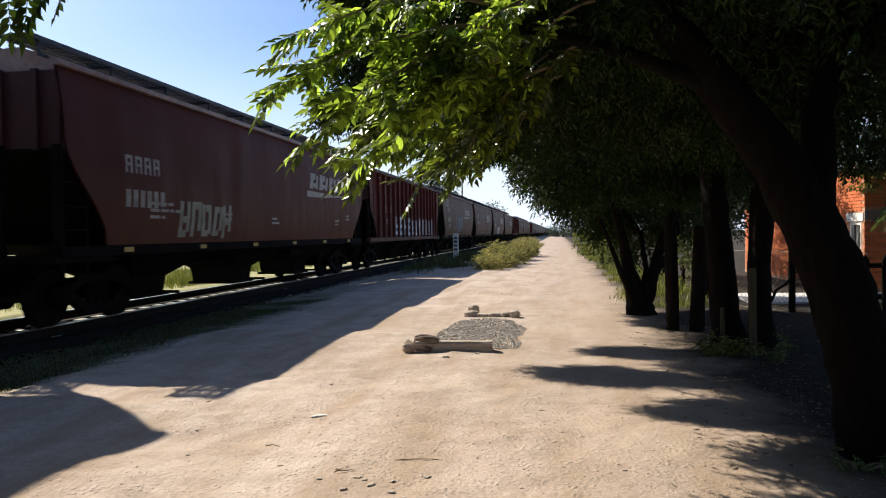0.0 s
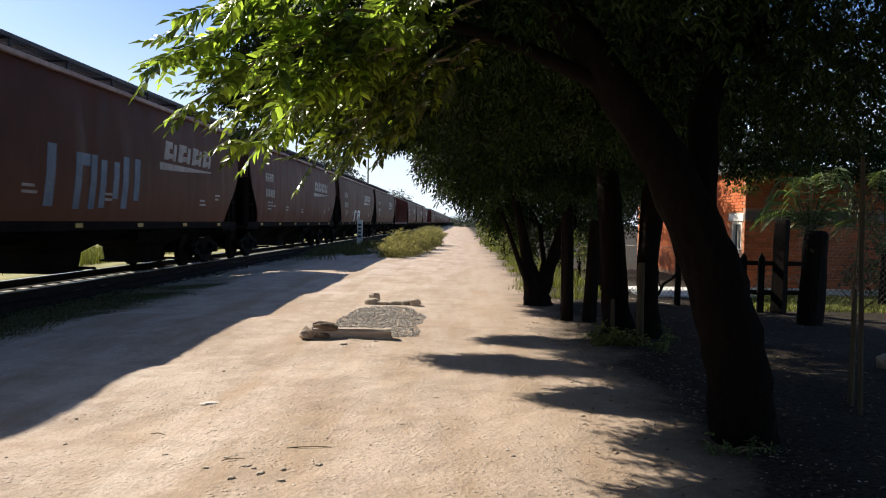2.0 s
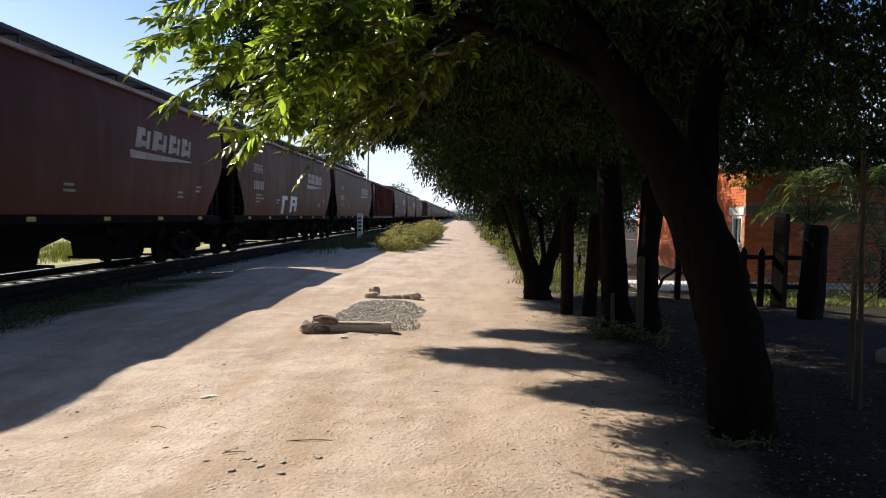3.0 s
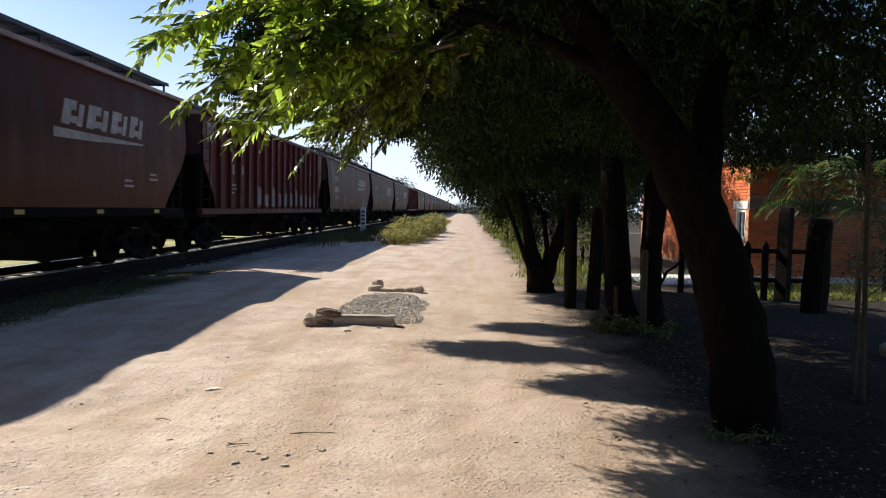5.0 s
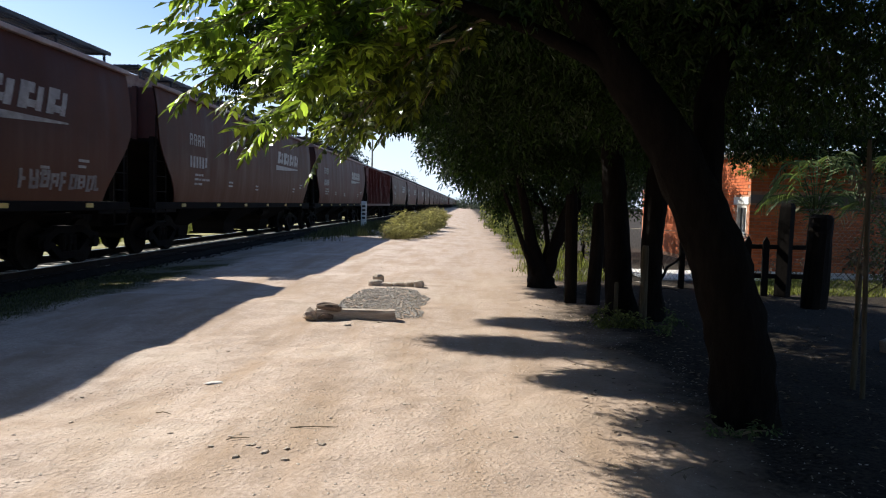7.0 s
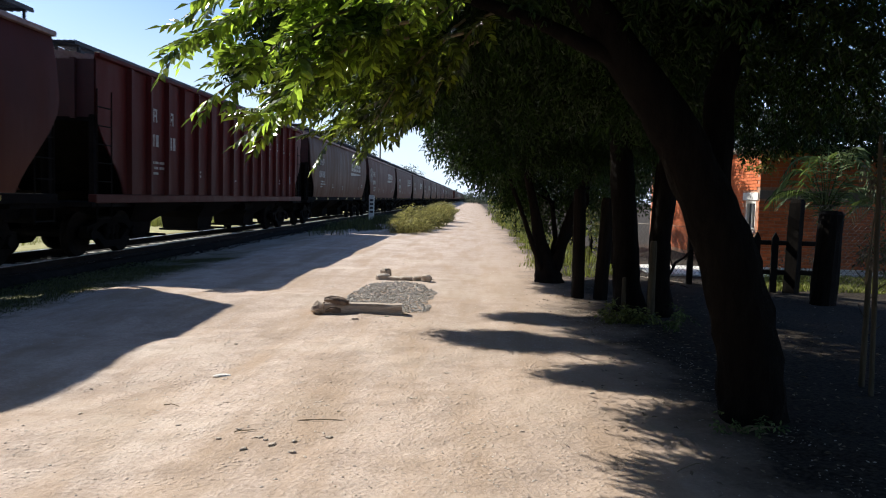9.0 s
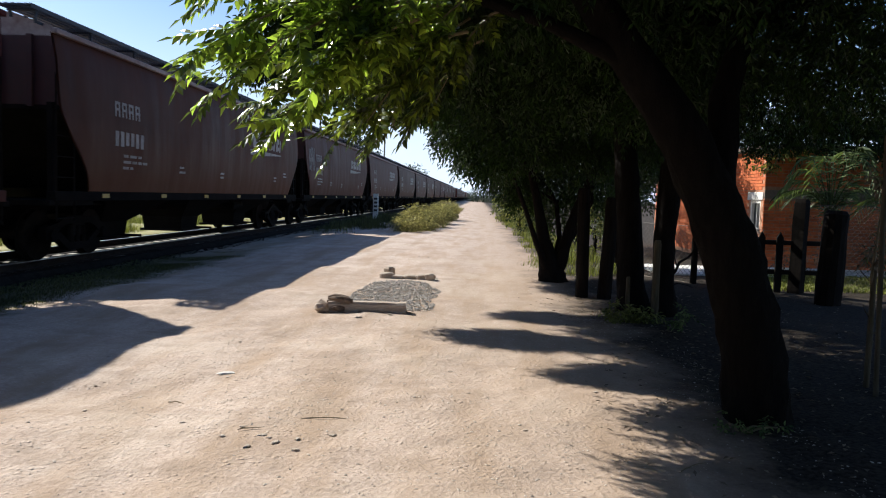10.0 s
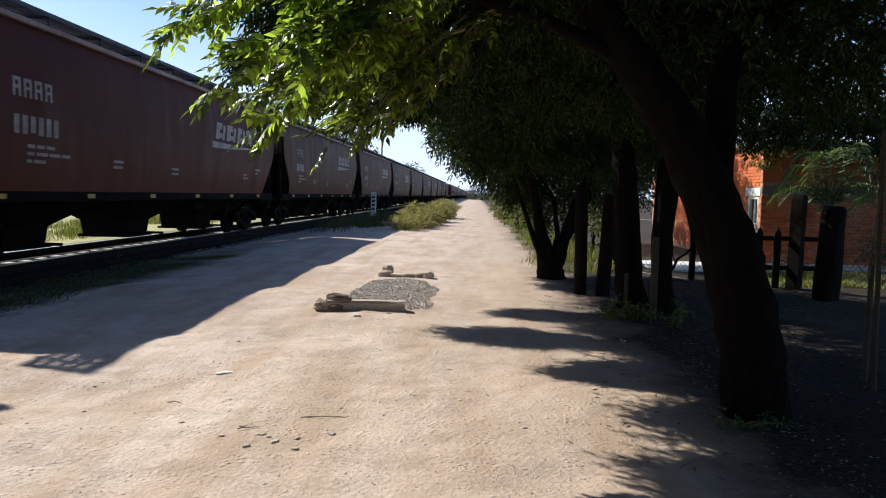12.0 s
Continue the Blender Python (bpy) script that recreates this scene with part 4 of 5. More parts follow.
make_tree("many-stemmed tree with low drooping crown beside the path", (1.42, 13.5, 0.0),
    [[(1.42, 13.5, -0.05, 0.30), (1.36, 13.5, 0.25, 0.21), (1.22, 13.5, 0.75, 0.12), (1.10, 13.45, 1.35, 0.085), (0.9, 13.3, 2.1, 0.06)],
     [(1.30, 13.4, 0.2, 0.07), (1.08, 13.3, 0.7, 0.05), (0.85, 13.2, 1.3, 0.04), (0.55, 13.0, 2.0, 0.03)],
     [(1.50, 13.5, 0.25, 0.14), (1.62, 13.5, 0.7, 0.11), (1.78, 13.5, 1.3, 0.08), (2.1, 13.4, 2.1, 0.06)],
     [(1.45, 13.55, 0.3, 0.07), (1.52, 13.6, 0.8, 0.05), (1.45, 13.7, 1.4, 0.04)],
     [(1.55, 13.55, 0.55, 0.06), (1.85, 13.7, 0.95, 0.05), (2.1, 13.7, 1.5, 0.035)]],
    [(0.2, 12.2, 2.75, 1.0, 1.3, 0.9), (1.5, 13.0, 2.9, 1.4, 1.4, 1.0), (0.6, 12.6, 4.0, 1.7, 1.7, 1.1), (2.7, 12.5, 3.0, 1.4, 1.4, 0.95),
     (1.0, 14.6, 2.05, 0.85, 0.9, 0.6), (0.4, 14.8, 3.2, 1.2, 1.3, 0.9), (-1.0, 14.6, 3.3, 1.0, 0.6, 0.26, 4.2), (-2.0, 16.2, 4.2, 0.9, 0.5, 0.25, 4.2), (0.12, 13.5, 2.18, 0.5, 0.8, 0.45), (0.85, 14.5, 1.75, 0.55, 0.6, 0.5, 0.8), (2.1, 14.2, 1.85, 0.8, 0.6, 0.5, 0.7), (1.5, 14.6, 1.3, 0.6, 0.5, 0.5, 0.5), (-0.3, 14.0, 2.65, 0.62, 0.9, 0.35)], 150, 12, n_leaf=7, leaf=(0.09, 0.034))
make_tree("two close dark trunks with dense leafy crown beside the path", (2.2, 10.1, 0.0),
    [[(2.20, 10.2, -0.05, 0.25), (2.15, 10.2, 0.4, 0.19), (2.10, 10.2, 1.0, 0.175), (2.03, 10.2, 1.8, 0.165), (1.96, 10.2, 2.6, 0.14)],
     [(2.52, 9.8, -0.05, 0.19), (2.49, 9.8, 0.5, 0.14), (2.48, 9.8, 1.0, 0.14), (2.53, 9.8, 1.9, 0.15), (2.6, 9.8, 2.6, 0.13)]],
    [(2.4, 10.0, 3.3, 1.5, 1.3, 1.0), (3.8, 9.6, 3.2, 1.3, 1.3, 0.9, 0.5), (1.2, 9.6, 3.4, 1.3, 1.1, 0.85), (2.2, 10.6, 4.4, 1.7, 1.5, 1.0)], 140, 13, n_leaf=7, leaf=(0.09, 0.034))
make_tree("shaded dense tree behind the path trees", (3.2, 16.6, 0.0),
    [[(3.2, 16.6, -0.05, 0.16), (3.15, 16.6, 0.8, 0.12), (3.2, 16.6, 1.8, 0.09)]],
    [(3.1, 16.6, 2.1, 1.15, 1.0, 0.85), (3.2, 17.3, 3.3, 1.4, 1.3, 0.9), (2.2, 17.0, 2.6, 0.9, 0.9, 0.8)], 80, 24, n_leaf=7, leaf=(0.09, 0.034))
make_tree("half-shaded small tree with dusty leaves by the path", (3.3, 24.0, 0.0),
    [[(3.3, 24, -0.05, 0.12), (3.2, 24, 0.6, 0.09), (3.0, 24, 1.3, 0.06)]],
    [(2.6, 24.0, 1.75, 0.85, 1.3, 0.75), (3.6, 24.5, 1.9, 1.1, 1.3, 0.8), (3.0, 24.5, 2.7, 1.1, 1.2, 0.7)], 34, 14, LEAF, n_leaf=5, leaf=(0.13, 0.05))
make_tree("dark leafy garden tree behind the palm", (10.3, 15.3, 0.0),
    [[(10.3, 15.3, -0.05, 0.16), (10.2, 15.3, 1.2, 0.12), (9.6, 15.3, 2.8, 0.09)]],
    [(5.9, 15.8, 3.10, 0.75, 0.5, 0.50, 2.6), (6.8, 15.6, 3.25, 0.9, 0.5, 0.60, 2.6), (7.8, 15.6, 3.20, 1.0, 0.5, 0.65, 2.6), (9.0, 15.4, 3.1, 1.0, 0.6, 0.8, 2.6)], 60, 28, n_leaf=7, leaf=(0.10, 0.04))
make_tree("spreading shade tree beside the garden", (5.4, 3.4, 0.0),
    [[(5.4, 3.4, -0.05, 0.24), (5.35, 3.4, 0.9, 0.19), (5.25, 3.35, 1.9, 0.16), (5.0, 3.2, 2.7, 0.12)]],
    [(5.0, 3.6, 3.4, 1.7, 1.7, 1.0, 0.6), (3.4, 2.6, 3.6, 1.6, 1.6, 0.85), (5.2, 1.4, 3.5, 1.8, 1.6, 1.0), (6.9, 4.2, 3.2, 1.5, 1.8, 1.2, 0.6), (6.8, 7.0, 3.3, 1.5, 1.6, 1.0, 0.35), (4.4, 3.8, 4.6, 2.0, 2.0, 1.0)], 80, 25, n_leaf=7, leaf=(0.09, 0.034))
# trees added behind the viewpoint, never in view, to cut sky light
for bx, by, sd in ((3.4, -3.6, 61), (4.2, -10.5, 62)):
    make_tree("unseen old tree behind the viewpoint, added for shade", (bx, by, 0.0),
        [[(bx, by, -0.05, 0.26), (bx - 0.1, by, 1.0, 0.2), (bx - 0.3, by + 0.1, 2.4, 0.15)]],
        [(bx - 1.0, by, 3.6, 2.2, 2.4, 1.2), (bx + 1.2, by + 0.6, 3.4, 2.2, 2.6, 1.3), (bx, by, 5.0, 2.6, 2.8, 1.4), (bx + 0.4, by + 2.4, 3.2, 1.6, 1.6, 1.0)],
        30, sd, LEAF, n_leaf=5, spray=0.4, leaf=(0.2, 0.085))
make_tree("sunlit leafy shrub at the edge of the path", (1.9, 33.0, 0.0),
    [[(1.9, 33, -0.05, 0.07), (1.85, 33, 0.5, 0.05)]],
    [(1.9, 33.0, 0.85, 0.75, 1.3, 0.8), (2.6, 34.0, 1.2, 0.8, 1.2, 1.1)], 26, 15, LEAF_BRIGHT, n_leaf=5, leaf=(0.15, 0.06))
make_tree("sunlit leafy shrub at the edge of the path", (1.8, 46.0, 0.0),
    [[(1.8, 46, -0.05, 0.07), (1.8, 46, 0.5, 0.05)]],
    [(1.8, 46.0, 1.1, 0.9, 2.0, 1.0), (2.9, 48.0, 1.6, 1.2, 2.0, 1.3)], 20, 16, LEAF_BRIGHT, n_leaf=5, leaf=(0.2, 0.08))
# added tree, mostly hidden, its lobes set to block sun from the side wall
make_tree("dense tree added to shade the brick house wall", (4.5, 23.0, 0.0),
    [[(4.5, 23, -0.05, 0.15), (4.5, 23, 0.9, 0.11), (4.4, 23, 1.8, 0.08)]],
    [(4.4, 23.4, 2.8, 1.3, 2.0, 1.1), (4.5, 20.6, 2.7, 1.0, 1.3, 1.0), (4.3, 21.6, 1.9, 1.0, 0.9, 0.8), (3.6, 21.0, 1.2, 0.7, 0.8, 0.6), (4.3, 19.4, 3.2, 1.1, 1.1, 0.8, 1.6), (3.4, 20.4, 4.4, 1.2, 1.2, 0.8, 1.4)], 50, 17, LEAF, n_leaf=5, leaf=(0.12, 0.05))
make_tree("light green shrub glimpsed behind the tree row", (3.2, 20.0, 0.0),
    [[(3.2, 20, -0.05, 0.05), (3.2, 20, 0.5, 0.04)]],
    [(3.2, 20.0, 0.95, 0.55, 0.5, 0.75)], 40, 26, LEAF_BRIGHT, n_leaf=5, leaf=(0.10, 0.045))
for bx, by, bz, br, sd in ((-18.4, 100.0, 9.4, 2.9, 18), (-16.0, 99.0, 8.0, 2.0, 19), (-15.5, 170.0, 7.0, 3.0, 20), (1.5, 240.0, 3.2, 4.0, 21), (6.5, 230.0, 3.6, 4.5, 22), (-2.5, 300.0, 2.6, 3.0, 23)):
    make_tree("distant tree behind the railway line, leaves tinted as haze", (bx, by, 0.0),
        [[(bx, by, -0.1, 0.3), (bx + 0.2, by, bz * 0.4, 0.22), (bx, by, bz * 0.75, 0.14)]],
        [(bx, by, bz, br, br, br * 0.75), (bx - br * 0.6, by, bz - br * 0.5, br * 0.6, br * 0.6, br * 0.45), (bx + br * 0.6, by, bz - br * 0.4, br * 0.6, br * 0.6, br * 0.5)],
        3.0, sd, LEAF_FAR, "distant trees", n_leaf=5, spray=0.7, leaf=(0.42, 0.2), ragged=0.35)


# ---------------------------------------------------------------- hanging leafy branches of the near tree
def leaf_piece(seed, material):
    """One pinnate leaf with its stalk, along +x, as a small mesh."""
    rng = np.random.default_rng(seed)
    g = Geo()
    n, L = 6, 0.25
    def at(t):
        return Vector((L * t, 0, -0.05 * t * t))
    g.tube([at(0), at(0.5), at(1)], [0.0022, 0.0016, 0.001], 3)
    for j in range(n):
        t = 0.22 + 0.78 * j / n
        for s in (-1, 1):
            ang = radians(58 - 18 * t + rng.uniform(-10, 10))
            ln, w = 0.076 * rng.uniform(0.8, 1.12) * (1 - 0.25 * abs(t - 0.55)), 0.034 * rng.uniform(0.85, 1.15)
            along = Vector((math.cos(ang), s * math.sin(ang), rng.uniform(-0.5, -0.05))).normalized()
            side = along.cross(Vector((0, 0, 1))).normalized()
            up = side.cross(along)
            b = at(t)
            pts = [b, b + along * ln * 0.3 + side * w * 0.45 + up * 0.003, b + along * ln * 0.65 + side * w * 0.38 + up * 0.001, b + along * ln - up * ln * 0.14,
                   b + along * ln * 0.65 - side * w * 0.38 + up * 0.001, b + along * ln * 0.3 - side * w * 0.45 + up * 0.003, b + along * ln * 0.5 - up * 0.003]
            g.add(pts, [(0, 1, 6), (1, 2, 6), (2, 3, 6), (3, 4, 6), (4, 5, 6), (5, 0, 6)])
    b = at(1)
    g.add([b, b + Vector((0.03, 0.012, 0)), b + Vector((0.075, 0, -0.02)), b + Vector((0.03, -0.012, 0))], [(0, 1, 2), (0, 2, 3)])
    return g.mesh("leaf", material)


# sunlit, half-shaded and deep-shade coloured copies of the leaf
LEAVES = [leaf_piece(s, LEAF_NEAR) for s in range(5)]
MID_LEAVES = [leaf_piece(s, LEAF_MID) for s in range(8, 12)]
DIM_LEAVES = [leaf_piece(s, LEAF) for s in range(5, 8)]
SWAY = []


def hanging_branch(start, tip, n, seed, droop=0.10, first=0.12, leaves=LEAVES):
    """A thin branch that hangs out over the path, with leaves of its own; it sways from its start."""
    rnd = random.Random(seed)
    base = Vector(NEAR.location)
    a, b = Vector(start), Vector(tip)
    pts = bend((0, 0, 0), b - a, (0, 0, droop), 7, 0.015, seed)
    br = part("branch", Geo().tube(pts, [0.011 - 0.0011 * i for i in range(8)], 6), TWIG, NEAR, at=Matrix.Translation(a - base))
    for i in range(n):
        t = first + (1 - first) * (i + rnd.random() * 0.6) / n
        k = min(6, int(t * 7))
        p = pts[k].lerp(pts[k + 1], min(1, t * 7 - k))
        way = (pts[k + 1] - pts[k]).normalized()
        yaw = math.degrees(math.atan2(way.y, way.x)) + rnd.choice((-1, 1)) * rnd.uniform(15, 75)
        if i > n - 4:
            yaw = math.degrees(math.atan2(way.y, way.x)) + rnd.uniform(-25, 25)
        tilt = rnd.uniform(-5, 48)
        m = Matrix.Translation(p) @ pose(0, 0, 0, rnd.uniform(-50, 50), tilt, yaw)
        ob = part("leaf", leaves[rnd.randrange(len(leaves))], LEAF_NEAR, br, at=m)
        s = rnd.uniform(0.72, 1.15)
        ob.scale = (s, s, s)
    SWAY.append((br, a - base, seed))


for st, tp, n, sd in (
    ((-0.40, 4.0, 2.62), (-1.36, 3.3, 2.20), 40, 1), ((-0.40, 4.0, 2.55), (-1.22, 3.3, 2.00), 34, 2), ((-0.35, 4.0, 2.45), (-0.95, 3.5, 1.86), 30, 3),
    ((-0.30, 4.6, 2.40), (-0.84, 4.5, 2.08), 34, 5), ((-0.40, 4.0, 2.75), (-1.20, 3.3, 2.42), 32, 6),
    ((-0.25, 4.3, 2.60), (-0.80, 3.6, 2.18), 36, 8), ((-0.25, 4.4, 2.65), (-0.68, 3.9, 2.25), 34, 9), ((-0.6, 5.4, 2.6), (-1.15, 5.2, 2.10), 36, 11)):
    hanging_branch(st, tp, n, sd)
for st, tp, n, sd in (
    ((0.10, 4.4, 2.95), (-0.55, 3.7, 2.42), 26, 21), ((0.20, 4.7, 2.95), (-0.45, 4.4, 2.36), 26, 23),
    ((0.05, 4.6, 3.00), (-0.75, 4.4, 2.58), 28, 24), ((0.1, 5.2, 2.95), (-0.70, 5.0, 2.40), 28, 27)):
    hanging_branch(st, tp, n, sd, 0.1, 0.36)
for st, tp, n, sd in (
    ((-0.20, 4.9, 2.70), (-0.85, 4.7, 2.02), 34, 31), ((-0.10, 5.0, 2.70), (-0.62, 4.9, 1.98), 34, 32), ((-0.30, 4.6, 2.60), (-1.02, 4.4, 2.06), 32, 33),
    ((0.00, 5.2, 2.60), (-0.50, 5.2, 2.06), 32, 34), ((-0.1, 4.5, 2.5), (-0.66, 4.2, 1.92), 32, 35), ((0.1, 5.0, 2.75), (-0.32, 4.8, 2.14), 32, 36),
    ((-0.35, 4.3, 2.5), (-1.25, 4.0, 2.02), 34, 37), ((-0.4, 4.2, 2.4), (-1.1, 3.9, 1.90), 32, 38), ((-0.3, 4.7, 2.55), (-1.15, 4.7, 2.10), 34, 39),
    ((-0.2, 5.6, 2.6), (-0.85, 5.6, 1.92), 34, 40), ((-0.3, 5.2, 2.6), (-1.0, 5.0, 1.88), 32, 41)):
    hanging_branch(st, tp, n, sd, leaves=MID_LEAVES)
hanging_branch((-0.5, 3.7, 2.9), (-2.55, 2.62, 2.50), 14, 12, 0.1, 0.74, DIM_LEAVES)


# ---------------------------------------------------------------- grass
def blades(name, n, area, height, width, material, seed, label, keep=None, clump=0.0, lean=0.35):
    """Grass blades, each a bent tapering strip, as one object."""
    rng = np.random.default_rng(seed)
    x = rng.uniform(area[0], area[1], n)
    y = rng.uniform(area[2], area[3], n)
    h = rng.uniform(height[0], height[1], n)
    if keep is not None:
        k, grow = keep(x, y, rng)
        x, y, h = x[k], y[k], h[k] * grow[k]
        n = len(x)
    z = ground_z(x, y) - 0.01
    a = rng.uniform(0, 2 * np.pi, n)
    d = np.stack([np.cos(a), np.sin(a), np.zeros(n)], 1)
    s = np.stack([-np.sin(a), np.cos(a), np.zeros(n)], 1)
    up = np.array([0, 0, 1.0])
    b = np.stack([x, y, z], 1)
    L = (lean * rng.uniform(0.2, 1.3, n) * h)[:, None]
    H, W = h[:, None], (width * rng.uniform(0.7, 1.3, n))[:, None]
    v = np.stack([b - s * W, b + s * W, b + d * L * 0.35 + up * H * 0.6 + s * W * 0.7, b + d * L * 0.35 + up * H * 0.6 - s * W * 0.7, b + d * L + up * H], 1).reshape(-1, 3)
    k = (np.arange(n) * 5)[:, None]
    f = np.concatenate([k + np.array([[0, 1, 2]]), k + np.array([[0, 2, 3]]), k + np.array([[3, 2, 4]])], 1).reshape(-1, 3)
    return tagged(new(name, fast_mesh(name, v, f, material)), label, "grass", kind="stuff")


def verge_keep(x, y, rng):
    edge = value_noise(x, y, 1.1, 31) * 0.5 + value_noise(x, y, 0.35, 32) * 0.35
    inside = np.clip((-5.1 - x) / 0.7, 0, 1) * np.clip((x + 7.72) / 0.3, 0, 1)
    inside = inside * np.clip((19 - y + 3 * edge) / 4, 0.06, 1)
    return rng.random(len(x)) < np.clip(inside * 1.1 + edge * 0.5 - 0.25, 0, 1), 0.25 + 0.75 * np.clip(inside + edge * 0.5, 0, 1.2)


blades("verge_grass", 150000, (-7.75, -4.5, 3, 30), (0.018, 0.048), 0.005, GRASS_DARK, 31, "short dark green weeds along the track", verge_keep)


def bush_keep(x, y, rng):
    left, right = -3.35 - 0.03 * (y - 30), np.interp(y, [28, 31, 34, 60, 90], [-3.5, -2.75, -2.2, -1.9, -1.9])
    w = value_noise(x, y * 0.7, 1.4, 41) * 0.35
    inside = (x > left - w) & (x < right + w * 0.7) & (y > 29.3 + w * 2)
    grow = 0.60 + 0.50 * value_noise(x, y * 0.6, 1.7, 42) + 0.2 * value_noise(x, y, 0.6, 43)
    edge = np.clip((right + w - x) / 0.7, 0.35, 1)
    round_end = np.clip((y - 29.0) / 2.2, 0.30, 1) * np.clip((x - left + 0.2) / 0.8, 0.35, 1)
    return inside, np.clip(grow, 0.25, 1.2) * edge * round_end


blades("tall_grass", 46000, (-5.2, -1.4, 28.5, 92), (0.75, 1.35), 0.011, GRASS_DRY, 41, "tall dry yellow-green grass beside the path", bush_keep, lean=0.75)


def weeds_keep(x, y, rng):
    p = np.clip(0.25 + 0.9 * value_noise(x, y, 0.9, 51), 0, 1) * np.clip((y - 28 - 3.5 * value_noise(x, y * 0.3, 0.8, 52)) / 5, 0, 1) * np.clip((-3.7 - x + 0.5 * value_noise(x, y, 0.7, 53)) / 0.9, 0, 1)
    return rng.random(len(x)) < p, 0.5 + 0.6 * p


blades("track_weeds", 24000, (-7.1, -3.6, 27, 50), (0.18, 0.52), 0.009, GRASS_DARK, 51, "green weeds round the marker post", weeds_keep)


def right_keep(x, y, rng):
    e = np.interp(y, [14, 16, 22, 30], [1.5, 0.95, 1.1, 1.5]) + 0.25 * value_noise(y, x * 0, 2.0, 61)
    p = np.clip((x - e) / 0.5, 0, 1) * np.clip(0.55 + 0.9 * value_noise(x, y, 0.8, 62), 0, 1)
    return rng.random(len(x)) < p, 0.5 + 0.7 * p


blades("edge_grass", 30000, (0.7, 3.2, 14.6, 60), (0.06, 0.26), 0.009, GRASS_LIT, 61, "sunlit green grass along the edge of the path", right_keep)


def dry_keep(x, y, rng):
    p = np.clip(0.2 + 1.1 * value_noise(x, y, 2.2, 71), 0, 1)
    return rng.random(len(x)) < p, 0.3 + 0.9 * p


blades("far_side_grass", 70000, (-17, -12.3, 4, 60), (0.12, 0.48), 0.010, GRASS_LIT, 71, "sunlit yellow-green grass across the track", dry_keep, lean=0.5)
blades("garden_lawn", 16000, (4.9, 11.0, 12.75, 15.7), (0.04, 0.10), 0.010, GRASS_LIT, 81, "sunlit green lawn before the brick house")

# ---------------------------------------------------------------- path: stones, scraps, fallen leaves
stones("path_pebbles", 5200, (-5.2, 2.4, 2.6, 13), (0.005, 0.018), PEBBLE, 91, "small pale pebbles scattered on the dirt path", lift=0.15,
       keep=lambda x, y, rng: rng.random(len(x)) < np.clip(0.35 + 0.9 * value_noise(x, y, 1.0, 92), 0.05, 1), tall=0.42)
stones("path_grit", 20000, (-3.9, 2.2, 2.4, 10.5), (0.003, 0.013), PEBBLE, 94, "fine earth crumbs and grit on the dirt path", lift=0.1,
       keep=lambda x, y, rng: rng.random(len(x)) < np.clip(0.45 + 1.1 * value_noise(x, y, 0.8, 95), 0.05, 1), tall=0.42)
stones("far_path_pebbles", 900, (-4.0, 2.4, 13, 30), (0.007, 0.022), PEBBLE, 93, "small pale pebbles scattered on the dirt path", lift=0.15)


def litter():
    rng = np.random.default_rng(95)
    n = 1500
    x = rng.normal(2.6, 1.4, n)
    y = rng.uniform(2.5, 12, n)
    k = x > 0.5 + 0.9 * rng.random(n)
    x, y = x[k], y[k]
    n = len(x)
    pos = np.stack([x, y, ground_z(x, y) + 0.006], 1)
    a = rng.uniform(0, 2 * np.pi, n)
    al = unit(np.stack([np.cos(a), np.sin(a), rng.uniform(0.0, 0.3, n)], 1))
    sd = unit(np.cross(al, np.tile([0, 0, 1.0], (n, 1)) + rng.normal(0, 0.25, (n, 3))))
    v, f = leaflets(rng, pos, al, sd, unit(np.cross(sd, al)), rng.uniform(0.03, 0.07, n), rng.uniform(0.012, 0.03, n))
    tagged(new("fallen_leaves", fast_mesh("fallen_leaves", v, f, LEAF_DEAD)), "dry fallen leaves on the ground under the trees", "leaves", kind="stuff")


litter()


def scrap(name, x, y, w, d, h, material, label, category, yaw, seed, group=""):
    """A small crumpled or broken scrap lying flat."""
    rnd = random.Random(seed)
    n = 9
    ring = [(math.cos(2 * math.pi * k / n) * w * rnd.uniform(0.35, 0.55), math.sin(2 * math.pi * k / n) * d * rnd.uniform(0.35, 0.55)) for k in range(n)]
    vs = [(a, b, rnd.uniform(-0.004, 0.004)) for a, b in ring] + [(a * 0.7, b * 0.7, h * rnd.uniform(0.25, 0.45)) for a, b in ring] + [(0, 0, h * 0.36), (0, 0, -0.004)]
    fs = [(k, (k + 1) % n, n + (k + 1) % n, n + k) for k in range(n)] + [(n + k, n + (k + 1) % n, 2 * n) for k in range(n)] + [((k + 1) % n, k, 2 * n + 1) for k in range(n)]
    return solid(name, Geo().add(vs, fs), material, label, category, group, at=pose(x, y, float(ground_z(x, y)) + 0.003, 0, 0, yaw))


